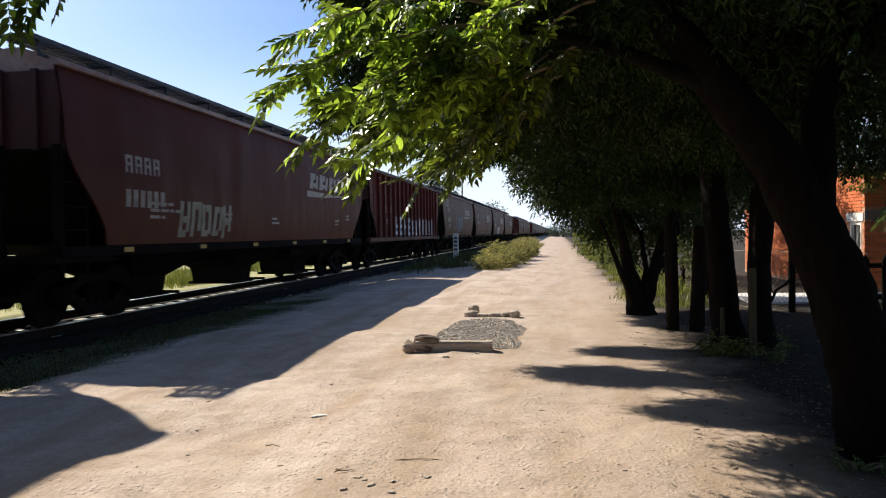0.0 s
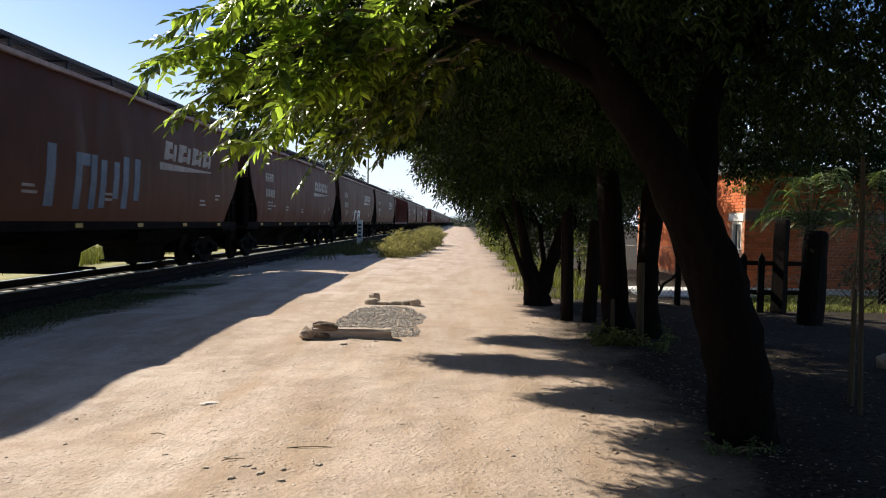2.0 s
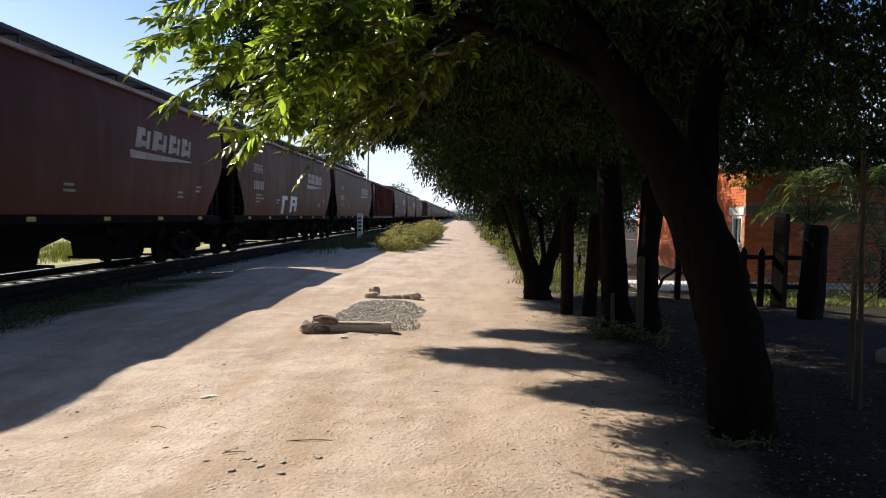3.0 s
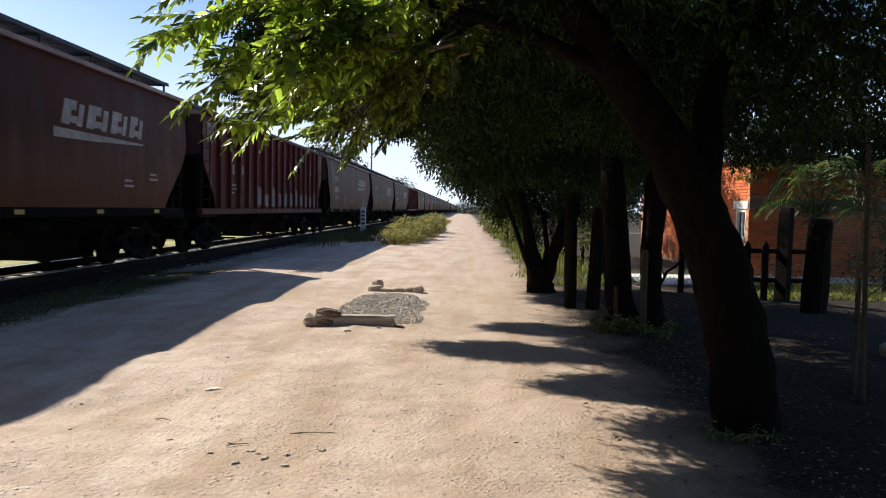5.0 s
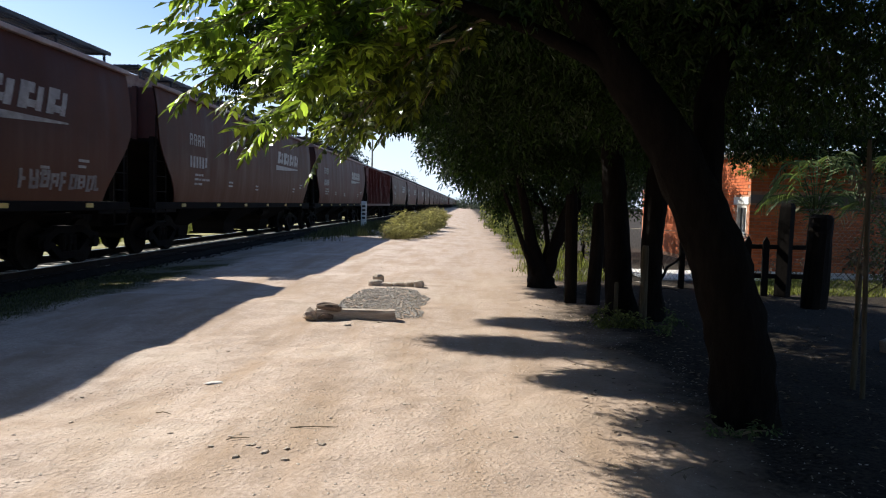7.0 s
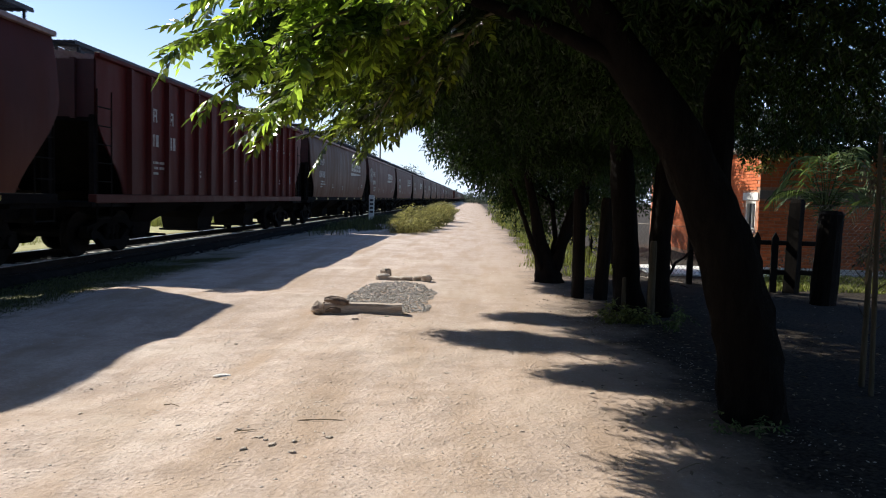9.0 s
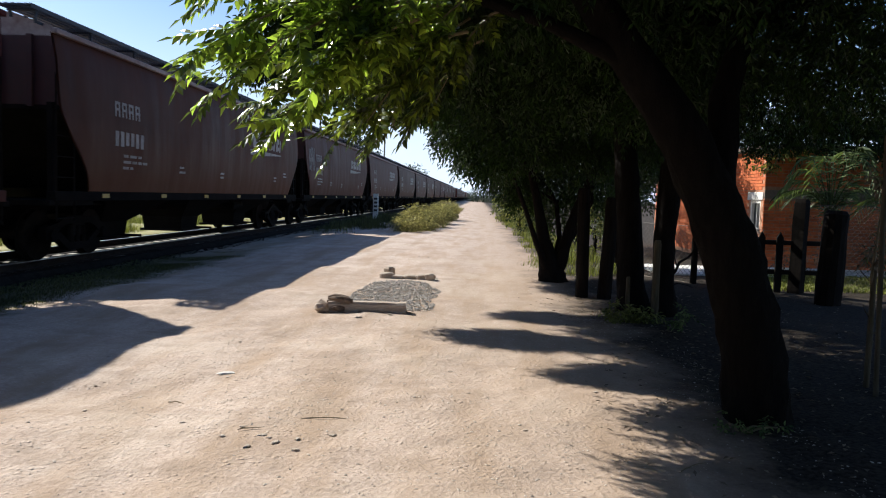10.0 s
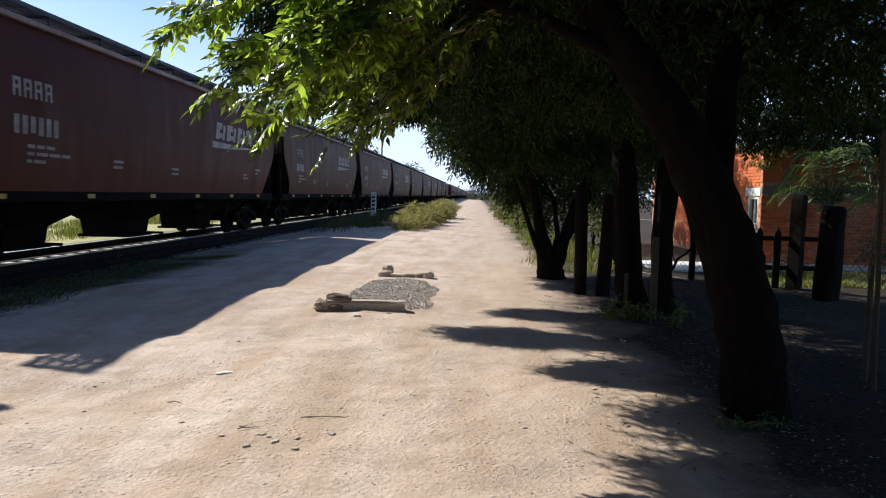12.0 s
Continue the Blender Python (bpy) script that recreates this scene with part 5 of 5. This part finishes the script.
scrap("paper_scrap", -2.02, 5.82, 0.17, 0.10, 0.02, CLIP_WHITE, "small crumpled white paper scrap on the path", "litter", 20, 3)
for i, (x, y, w, d, h, yw) in enumerate(((-0.86, 4.42, 0.09, 0.05, 0.03, 10), (-1.28, 4.32, 0.10, 0.05, 0.02, 30), (-1.44, 4.45, 0.07, 0.03, 0.02, -20), (-1.16, 4.20, 0.09, 0.07, 0.035, 60),
                                         (-1.85, 4.5, 0.06, 0.04, 0.02, 5), (-2.6, 4.7, 0.05, 0.04, 0.02, 80), (-2.3, 7.0, 0.06, 0.05, 0.03, 40), (0.35, 4.6, 0.05, 0.04, 0.02, 0),
                                         (-1.40, 8.62, 0.16, 0.10, 0.05, 15), (-1.05, 8.95, 0.10, 0.08, 0.06, 70), (0.95, 5.6, 0.06, 0.05, 0.025, 33), (-0.2, 6.3, 0.06, 0.04, 0.02, 12), (-1.3, 4.1, 0.07, 0.05, 0.03, 50), (-1.22, 4.28, 0.05, 0.03, 0.02, 12), (-1.05, 4.3, 0.06, 0.05, 0.03, 75), (-1.5, 4.25, 0.05, 0.04, 0.025, 22), (-1.02, 4.12, 0.08, 0.05, 0.04, 3), (-2.9, 5.4, 0.05, 0.04, 0.02, 44), (-3.2, 6.2, 0.06, 0.05, 0.03, 61))):
    scrap("stone", x, y, w * 0.8, d * 0.8, h * 0.6, ROCK, "small flat pale stone lying on the path", "stone", yw, 100 + i, "loose stones on the path")
for i, (x, y, ln, yw) in enumerate(((-0.98, 4.72, 0.30, 8), (-1.38, 4.40, 0.14, 25), (-2.1, 5.0, 0.12, -10), (1.3, 4.2, 0.25, 40))):
    z = float(ground_z(x, y)) + 0.008
    solid("twig", Geo().tube(bend((-ln / 2, 0, 0), (ln / 2, 0, 0), (0, 0.012, 0.004), 5, 0.004, i), [0.0035, 0.004, 0.0035, 0.0035, 0.003, 0.002], 6), TWIG, "short dry brown twig lying on the path", "twig", "fallen twigs", at=pose(x, y, z, 0, 0, yw))

# ---------------------------------------------------------------- gravel patch between timbers
stones("gravel_patch", 6500, (-2.05, -0.55, 9.25, 12.75), (0.012, 0.032), GRAVEL, 111, "patch of loose grey gravel filling a hole in the path", lift=0.35,
       keep=lambda x, y, rng: (((x + 1.2 + 0.02 * (y - 11)) / (0.62 + 0.14 * value_noise(x, y, 0.5, 112))) ** 2 + ((y - 10.9) / 1.75) ** 4) < 1)


def make_log():
    """A squared old timber with a broken, splintered end, lying across the path."""
    log = thing("timber_log", pose(-0.88, 9.2, 0.0, 0, 0, 186), "weathered squared timber with a splintered end lying across the path", "log")
    rnd = random.Random(6)
    g = Geo()
    rings = []
    for i in range(9):
        x = 0.98 * i / 8
        w, h = 0.085 + rnd.uniform(-0.006, 0.006), 0.135 + rnd.uniform(-0.008, 0.008)
        rings.append([(x, -w, -0.02), (x, w, -0.02), (x, w * 1.02, h * 0.8), (x, w * 0.75, h), (x, -w * 0.75, h * 1.01), (x, -w, h * 0.8)])
    vs = [p for r in rings for p in r]
    fs = [(i * 6 + k, (i + 1) * 6 + k, (i + 1) * 6 + (k + 1) % 6, i * 6 + (k + 1) % 6) for i in range(8) for k in range(6)] + [tuple(range(6)), tuple(range(48, 54))[::-1]]
    part("beam", g.add(vs, fs), LOGWOOD, log)
    g = Geo()
    for i in range(7):
        a = (rnd.uniform(0.66, 0.8), rnd.uniform(-0.07, 0.07), rnd.uniform(0.05, 0.16))
        b = (rnd.uniform(0.92, 1.04), a[1] * 1.4 + rnd.uniform(-0.03, 0.03), max(0.02, a[2] + rnd.uniform(-0.05, 0.07)))
        part("splinter", Geo().tube(bend(a, b, (0, 0, 0.015), 3), [0.045, 0.042, 0.032, 0.012], 6, 0.5, i), ENDGRAIN, log, "dark splintered wood")
    for i, (x, y, z, r) in enumerate(((1.06, 0.02, 0.055, 0.085),)):
        pts = [(x - r, y, z), (x - r * 0.6, y, z + 0.01), (x, y, z + 0.015), (x + r * 0.6, y + 0.01, z), (x + r, y, z - 0.01)]
        part("broken_chunk", Geo().tube(pts, [r * 0.45, r * 0.85, r * 0.95, r * 0.75, r * 0.3], 8, 0.45, 40 + i), LOGWOOD, log, "pale broken chunk of wood")
    return log


make_log()


def rock(name, x, y, size, yaw, seed, label, group=""):
    rnd = random.Random(seed)
    bm = bmesh.new()
    bmesh.ops.create_icosphere(bm, subdivisions=2, radius=1.0)
    for v in bm.verts:
        d = v.co.normalized()
        k = 1 + 0.22 * noise.noise(d * 1.6 + Vector((seed * 3.1, 0, 0))) + 0.10 * noise.noise(d * 4 + Vector((0, seed * 2.3, 0)))
        c = Vector((max(-0.78, min(0.78, d.x * k)), max(-0.75, min(0.75, d.y * k)), max(-0.7, min(0.72, d.z * k))))
        v.co = (c.x * size[0] / 1.5, c.y * size[1] / 1.5, c.z * size[2] / 1.4 + size[2] * 0.35)
    g = Geo()
    bm.verts.index_update()
    g.add([tuple(v.co) for v in bm.verts], [tuple(v.index for v in f.verts) for f in bm.faces])
    bm.free()
    solid(name, g, ROCK, label, "rock", group, at=pose(x, y, float(ground_z(x, y)) - 0.01, 0, 0, yaw))


for i, (x, y, s, yw) in enumerate(((-1.60, 13.0, (0.26, 0.2, 0.13), 20), (-1.40, 12.98, (0.24, 0.17, 0.09), -10), (-1.18, 12.98, (0.26, 0.18, 0.09), 5), (-0.98, 12.96, (0.20, 0.16, 0.11), 30),
                                   (-0.82, 12.92, (0.17, 0.19, 0.15), 0), (-1.58, 13.25, (0.18, 0.16, 0.22), 50), (-0.80, 13.25, (0.12, 0.10, 0.08), 15))):
    rock("rock", x, y, s, yw, 120 + i, "broken pale brown stone block edging the gravel patch", "stones edging the gravel")

# ---------------------------------------------------------------- marker post and far pole
marker = thing("marker_post", (-5.86, 41.5, -0.08), "white concrete trackside marker post with black bars", "marker post")
part("post", Geo().box(-0.15, 0.15, -0.07, 0.07, -0.1, 1.62, 0.02), WHITEPOST, marker)
for k in range(4):
    part("painted_bar", Geo().box(-0.10, 0.10, -0.078, -0.071, 0.62 + 0.22 * k, 0.74 + 0.22 * k), BLACKPAINT, marker, "black painted bar")
pole = thing("utility_pole", (-12.2, 93.0, -0.1), "thin tall wooden pole behind the railway line", "utility pole")
part("shaft", Geo().tube([(0, 0, 0), (0.02, 0, 6), (0.05, 0, 11.6)], [0.14, 0.11, 0.08], 8), POLEWOOD, pole)
part("cap", Geo().tube([(0.05, 0, 11.58), (0.05, 0, 11.72)], [0.1, 0.05], 8), POLEWOOD, pole)

# ---------------------------------------------------------------- posts, stumps and fences under the trees
def round_post(name, x, y, h, r, material, label, category, seed, lean=(0, 0), group="", taper=0.9, sides=12):
    ob = thing(name, (x, y, float(ground_z(x, y)) - 0.03), label, category, group)
    pts = [Vector((lean[0] * t, lean[1] * t, h * t)) for t in (0, 0.25, 0.5, 0.75, 0.96, 1.0)]
    radii = [r * (1 + (taper - 1) * t) for t in (0, 0.25, 0.5, 0.75, 0.96)] + [r * taper * 0.8]
    part("post", Geo().tube(pts, radii, sides, 0.14, seed), material, ob, smooth=False)
    return ob


round_post("stump", 1.68, 11.6, 1.75, 0.105, POSTWOOD, "dark rough trunk stump beside the path trees", "stump", 131, (-0.03, 0), "stumps in the tree row")
round_post("stump", 2.02, 11.5, 1.62, 0.11, POSTWOOD, "dark rough cut trunk stump beside the path trees", "stump", 132, (0.06, 0), "stumps in the tree row")
round_post("fence_stake", 2.31, 9.45, 1.05, 0.05, STAKEWOOD, "thin pale wooden stake beside a tree trunk", "stake", 133)
round_post("fence_stake", 2.02, 9.75, 0.55, 0.03, STAKEWOOD, "thin pale wooden stake beside a tree trunk", "stake", 134)
round_post("garden_post", 5.42, 12.6, 1.62, 0.14, POSTWOOD, "tall dark square garden fence post", "post", 135, (0.03, 0), taper=0.95, sides=4)
round_post("broad_stump", 5.30, 11.2, 1.45, 0.19, POSTWOOD, "broad dark cut tree stump by the garden fence", "stump", 136, (0.06, 0), taper=0.92)
for x, y, h, r, lean, lb, sd in ((3.30, 6.2, 1.10, 0.024, 0.0, "thin greenish sapling stake in the shade", 137), (3.22, 5.9, 2.1, 0.02, -0.06, "tall thin greenish sapling stake in the shade", 138)):
    sapling = round_post("sapling_stake", x, y, h, r, STAKEWOOD, lb, "stake", sd, (lean, 0))
    for k in range(5):
        z = h * (0.42 + 0.13 * k)
        part("side_twig", Geo().tube(bend((lean * z / h, 0, z), (lean * z / h + 0.10 * (-1) ** k, 0.05 * (k - 2), z + 0.13), (0, 0, -0.01), 4, 0.006, sd + k), [0.006, 0.005, 0.004, 0.003, 0.002], 5), STAKEWOOD, sapling)
round_post("wire_post", 4.0, 13.6, 1.35, 0.06, POSTWOOD, "dark wooden wire fence post", "post", 139, group="wire fence posts")
round_post("wire_post", 3.0, 15.2, 1.35, 0.06, POSTWOOD, "dark wooden wire fence post", "post", 140, group="wire fence posts")

fence = thing("picket_fence", (4.7, 12.62, 0.0), "dark wooden rail fence with pointed pickets before the garden", "fence")
for z in (0.40, 0.90):
    part("fence_rail", Geo().box(-0.25, 1.15, -0.035, 0.035, z - 0.04, z + 0.04, 0.01), POSTWOOD, fence)
for x in (-0.2, 0.1, 0.40):
    part("picket", Geo().prism([(x - 0.055, 0.02), (x + 0.055, 0.02), (x + 0.055, 0.98), (x, 1.08), (x - 0.055, 0.98)], "y", -0.075, -0.038), POSTWOOD, fence)

def make_wire_fence(a, b, height, cells):
    """Chain-link mesh of crossing wires between two strands, from a to b."""
    wire = thing("wire_fence", (a[0], a[1], 0.0), "sagging rusty chain-link wire fence between dark posts", "fence", "wire fences")
    run = Vector((b[0] - a[0], b[1] - a[1], 0))
    g = Geo()
    reach = height / run.length
    for k in range(-int(cells * reach) - 2, cells + int(cells * reach) + 3):
        for s in (1, -1):
            u0, u1 = k / cells, k / cells + s * reach
            lo, hi = max(0, min(u0, u1)), min(1, max(u0, u1))
            if hi - lo > 0.01:
                zz = [0.05 + height * (u - u0) / (u1 - u0) for u in (lo, hi)]
                g.tube([(run.x * lo, run.y * lo, zz[0]), (run.x * hi, run.y * hi, zz[1])], [0.0035, 0.0035], 3)
    tagged(part("wire_mesh", g, WIRE, wire), kind="stuff")
    for z in (0.05, 0.05 + height):
        part("strand", Geo().tube([(0, 0, z), (run.x, run.y, z)], [0.005, 0.005], 4), WIRE, wire)


make_wire_fence((3.0, 15.2), (4.0, 13.6), 1.05, 18)
make_wire_fence((4.0, 13.6), (4.9, 12.75), 1.05, 12)
make_wire_fence((5.75, 12.7), (9.2, 12.9), 1.5, 34)
round_post("wire_post", 9.2, 12.9, 1.75, 0.05, POSTWOOD, "dark wooden wire fence post", "post", 141, group="wire fence posts")
rock("rock", 4.52, 7.8, (0.18, 0.16, 0.18), 20, 142, "pale stone block lying in the shade of trees")
dead = thing("dead_branch", (3.1, 12.4, 0.0), "bare dead branch leaning against the wire fence", "branch")
part("bough", Geo().tube(bend((0, 0, 0.0), (0.75, 0.3, 0.85), (0, 0, 0.06), 6, 0.03, 5), [0.03, 0.028, 0.025, 0.022, 0.018, 0.014, 0.01], 6), BARK, dead)
for i, (a, b) in enumerate((((0.3, 0.1, 0.42), (0.1, 0.2, 0.9)), ((0.5, 0.2, 0.6), (0.95, 0.2, 0.7)), ((0.1, 0.0, 0.15), (0.55, 0.0, 0.1)))):
    part("twig", Geo().tube(bend(a, b, (0, 0, 0.03), 4, 0.02, i), [0.012, 0.01, 0.008, 0.006, 0.004], 5), BARK, dead)


# ---------------------------------------------------------------- small plants
def shrub(label, base, blobs, per, seed, material, leaf=(0.06, 0.03), n_leaf=5, name="plant", spray=0.12):
    ob = thing(name, base, label, "plant")
    off = Vector(base)
    for i, (x, y, z, a, b, c) in enumerate(blobs):
        part("stalk", Geo().tube(bend((0, 0, -0.02), Vector((x, y, z)) - off, (0, 0, 0.02), 4), [0.012, 0.011, 0.009, 0.007, 0.005], 5), TWIG, ob)
    me = crown_mesh("foliage", [(x - off.x, y - off.y, z - off.z, a, b, c) for x, y, z, a, b, c in blobs], per, seed, material, n_leaf=n_leaf, leaf=leaf, spray=spray, floor=-0.02)
    tagged(part("foliage", me, material, ob), kind="stuff")


shrub("low sunlit green weed at the foot of a trunk", (1.88, 9.3, 0.0), [(1.80, 9.25, 0.12, 0.17, 0.16, 0.13), (2.05, 9.15, 0.10, 0.16, 0.15, 0.10), (2.2, 9.1, 0.08, 0.15, 0.12, 0.09)], 330, 151, LEAF_BRIGHT)
for i, (x, y, z, a, b, c) in enumerate(((-2.95, 30.2, 0.34, 0.65, 0.8, 0.42), (-2.45, 32.0, 0.36, 0.6, 1.0, 0.42), (-2.8, 34.0, 0.62, 0.7, 1.2, 0.52), (-2.3, 35.5, 0.5, 0.7, 1.4, 0.5),
                                          (-2.1, 40.0, 0.6, 0.7, 1.8, 0.6), (-2.0, 46.5, 0.65, 0.7, 2.2, 0.65))):
    shrub("dusty yellow-green roadside bush beside the path", (x, y, 0.0), [(x, y, z, a, b, c), (x + 0.3, y - 0.3, z * 0.7, a * 0.6, b * 0.6, c * 0.6), (x - 0.3, y + 0.4, z * 1.2, a * 0.5, b * 0.5, c * 0.5)], 60, 160 + i, LEAF_OLIVE, (0.11, 0.032), 7, "bush", 0.22)
shrub("small pale dry weed at the foot of the leaning trunk", (1.78, 4.83, 0.0), [(1.70, 4.83, 0.06, 0.07, 0.06, 0.07), (1.88, 4.80, 0.06, 0.08, 0.06, 0.06), (2.02, 4.82, 0.05, 0.06, 0.05, 0.05)], 420, 157, PALM, (0.04, 0.018), 5, "plant", 0.07)
shrub("small grey-green weed on shaded ground", (2.42, 8.55, 0.04), [(2.42, 8.55, 0.2, 0.10, 0.1, 0.14)], 260, 152, PALM)
shrub("flowering bush with pale tips against the brick wall", (8.6, 15.6, 0.05), [(8.6, 15.6, 0.75, 0.45, 0.35, 0.6), (9.1, 15.5, 1.1, 0.4, 0.3, 0.5)], 90, 153, PALM, (0.09, 0.04))
shrub("thin dry garden bush behind the fence", (6.5, 15.2, 0.05), [(6.5, 15.2, 0.5, 0.45, 0.3, 0.4), (6.6, 15.2, 1.2, 0.2, 0.2, 0.3)], 40, 154, LEAF_DEAD, (0.08, 0.03))
shrub("creeper hanging over the house corner", (6.3, 16.2, 2.3), [(6.15, 16.2, 2.45, 0.3, 0.3, 0.22), (6.5, 16.1, 2.75, 0.5, 0.3, 0.2)], 90, 155, LEAF_BRIGHT, (0.08, 0.04))


def make_palm(x, y, h, n, seed):
    palm = thing("palm", (x, y, 0.0), "small feathery palm with arching fronds by the house", "palm tree")
    rnd = random.Random(seed)
    part("trunk", Geo().tube([(0, 0, -0.05), (0.02, 0, h * 0.5), (0, 0, h)], [0.11, 0.085, 0.07], 10, 0.2, seed), BARK, palm)
    for k in range(n):
        az = 2 * math.pi * (k + rnd.uniform(-0.3, 0.3)) / n
        reach, rise = rnd.uniform(0.7, 1.5), rnd.uniform(0.8, 2.9)
        pts = []
        for i in range(9):
            t = i / 8
            pts.append(Vector((math.cos(az) * reach * t, math.sin(az) * reach * t, h + rise * (1.9 * t - 1.6 * t * t) - 0.1 * t)))
        g = Geo().tube(pts, [0.014 - 0.0013 * i for i in range(9)], 4)
        for i in range(1, 9):
            for q in range(3):
                t0 = pts[i - 1].lerp(pts[i], q / 3)
                w = (pts[i] - pts[i - 1]).normalized()
                s = w.cross(Vector((0, 0, 1))).normalized()
                for sg in (1, -1):
                    ln = 0.34 * (1 - 0.5 * abs(i / 8 - 0.45)) * rnd.uniform(0.8, 1.1)
                    d = (w * 0.65 + s * sg * 0.8 + Vector((0, 0, rnd.uniform(-0.5, 0.15)))).normalized()
                    u = d.cross(s).normalized() * 0.010
                    g.add([t0 - u, t0 + u, t0 + d * ln * 0.6 + u * 1.2 - Vector((0, 0, 0.02)), t0 + d * ln - Vector((0, 0, 0.09)), t0 + d * ln * 0.6 - u * 1.2 - Vector((0, 0, 0.02))], [(0, 1, 2, 4), (4, 2, 3)])
        part("frond", g, PALM, palm)
    return palm


make_palm(6.85, 14.6, 1.35, 17, 7)
make_palm(8.1, 14.2, 1.05, 11, 9)


# ---------------------------------------------------------------- brick house
def make_house():
    house = thing("brick_house", (6.3, 16.5, 0.0), "low red brick house with grey concrete band and white window", "house")
    L, D, H = 7.0, 10.0, 2.75
    # core walls of mortar, with the window opening left in the side wall
    part("wall_core", Geo().box(0.012, L, 0.012, 0.16, -0.1, H), MORTAR, house)
    wy0, wy1, wz0, wz1 = 0.22, 0.84, 0.95, 1.64
    side = Geo()
    side.box(0.012, 0.16, 0.16, wy0, -0.1, H).box(0.012, 0.16, wy1, D, -0.1, H).box(0.012, 0.16, wy0, wy1, -0.1, wz0).box(0.012, 0.16, wy0, wy1, wz1, H)
    part("side_wall_core", side, MORTAR, house)
    part("back_wall", Geo().box(0.16, L, D - 0.15, D, -0.1, H).box(L - 0.15, L, 0.16, D - 0.15, -0.1, H), MORTAR, house)
    part("roof", Geo().box(-0.12, L + 0.12, -0.12, D + 0.12, H, H + 0.12, 0.02), CONCRETE, house, "flat grey concrete roof slab")
    part("bond_beam", Geo().box(0.0, L, -0.008, 0.04, 1.68, 1.87, 0.006), CONCRETE, house, "grey concrete band")
    part("plinth", Geo().box(-0.03, L, -0.06, 0.035, -0.1, 0.16, 0.01), WHITEWALL, house, "limewashed plinth")
    win = part("window", Geo().box(0.085, 0.095, wy0 + 0.06, wy1 - 0.06, wz0 + 0.06, wz1 - 0.06), glass, house, "dark window glass")
    fr = Geo().box(0.02, 0.14, wy0, wy0 + 0.07, wz0, wz1, 0.006).box(0.02, 0.14, wy1 - 0.07, wy1, wz0, wz1, 0.006).box(0.02, 0.14, wy0 + 0.07, wy1 - 0.07, wz1 - 0.07, wz1, 0.006)
    fr.box(0.02, 0.14, wy0 + 0.07, wy1 - 0.07, wz0, wz0 + 0.07, 0.006).box(0.05, 0.12, (wy0 + wy1) / 2 - 0.025, (wy0 + wy1) / 2 + 0.025, wz0 + 0.07, wz1 - 0.07)
    part("frame", fr, FRAMEWOOD, win, "white window frame")
    part("sill", Geo().box(-0.05, 0.14, wy0 - 0.05, wy1 + 0.05, wz0 - 0.06, wz0 - 0.002, 0.01), WHITEWALL, win, "white window sill")
    part("lintel", Geo().box(-0.01, 0.05, wy0 - 0.15, wy1 + 0.15, wz1 + 0.004, wz1 + 0.18, 0.006), WHITEWALL, house, "white lintel")
    # bricks of the front, then the side
    bl, bh, j = 0.235, 0.062, 0.012
    rnd = random.Random(3)
    front = Geo().box(0, bl, 0, 0.05, 0, bh, 0.004).mesh("brick", BRICK)
    rest = Geo()
    count = 0
    z = 0.17
    row = 0
    while z + bh < H:
        if not (z + bh > 1.67 and z < 1.88):
            x = 0.0 if row % 2 == 0 else -0.12
            while x < 3.6:
                x0 = max(0.0, x)
                if x < 0:
                    rest.box(0.0, x + bl, 0.0, 0.05, z, z + bh)
                elif count < 300:
                    part("brick", front, BRICK, house, at=pose(x, rnd.uniform(-0.004, 0.004), z))
                    count += 1
                else:
                    rest.box(x, x + bl, 0.0, 0.05, z, z + bh)
                x += bl + j
            while x < L - bl:
                rest.box(x, x + bl, 0.0, 0.05, z, z + bh)
                x += bl + j
        y = 0.055 if row % 2 == 0 else 0.18
        while y + bl < D:
            if not (y + bl > wy0 and y < wy1 and z + bh > wz0 - 0.07 and z < wz1 + 0.19):
                rest.box(0.0, 0.05, y, y + bl, z, z + bh)
            y += bl + j
        z += bh + j
        row += 1
    tagged(part("brickwork", rest, BRICK, house), kind="stuff")


make_house()
shrub("dry brown leaves on a thin sapling", (3.28, 6.2, 0.9), [(3.28, 6.2, 1.12, 0.09, 0.09, 0.12), (3.2, 5.95, 1.75, 0.12, 0.1, 0.16)], 160, 156, LEAF_DEAD, (0.06, 0.028))
solid("garden_paving", Geo().box(3.7, 6.2, 15.1, 17.2, -0.06, 0.085, 0.01), WHITEWALL, "pale sunlit concrete paving beside the house", "paving", kind="structure")
kerb = Geo().box(5.9, 11.5, 15.75, 15.9, -0.02, 0.12, 0.012)
solid("garden_kerb", kerb, WHITEWALL, "limewashed low kerb along the lawn", "kerb", kind="structure")


# ---------------------------------------------------------------- what moves
def motions():
    for car, y, k, ribbed in WAGONS:
        walk(car, [(t, pose(TRACK_X, y - SPEED * t, RAIL_Z)) for t in (0.0, 2.0, 4.0, 6.0, 8.0, 10.0, 12.0)])
    for br, at, seed in SWAY:
        rows = []
        for i in range(25):
            t = i * 0.5
            a = 2.2 * math.sin(1.9 * t + seed * 1.7) + 1.3 * math.sin(3.7 * t + seed * 0.9)
            b = 1.8 * math.sin(1.5 * t + seed * 2.3) + 0.9 * math.sin(4.1 * t + seed)
            lift = 3.0 * math.sin(0.55 * t - 0.6)
            rows.append((t, Matrix.Translation(at) @ pose(0, 0, 0, a * 0.6, b + lift, a)))
        walk(br, rows)


motions()
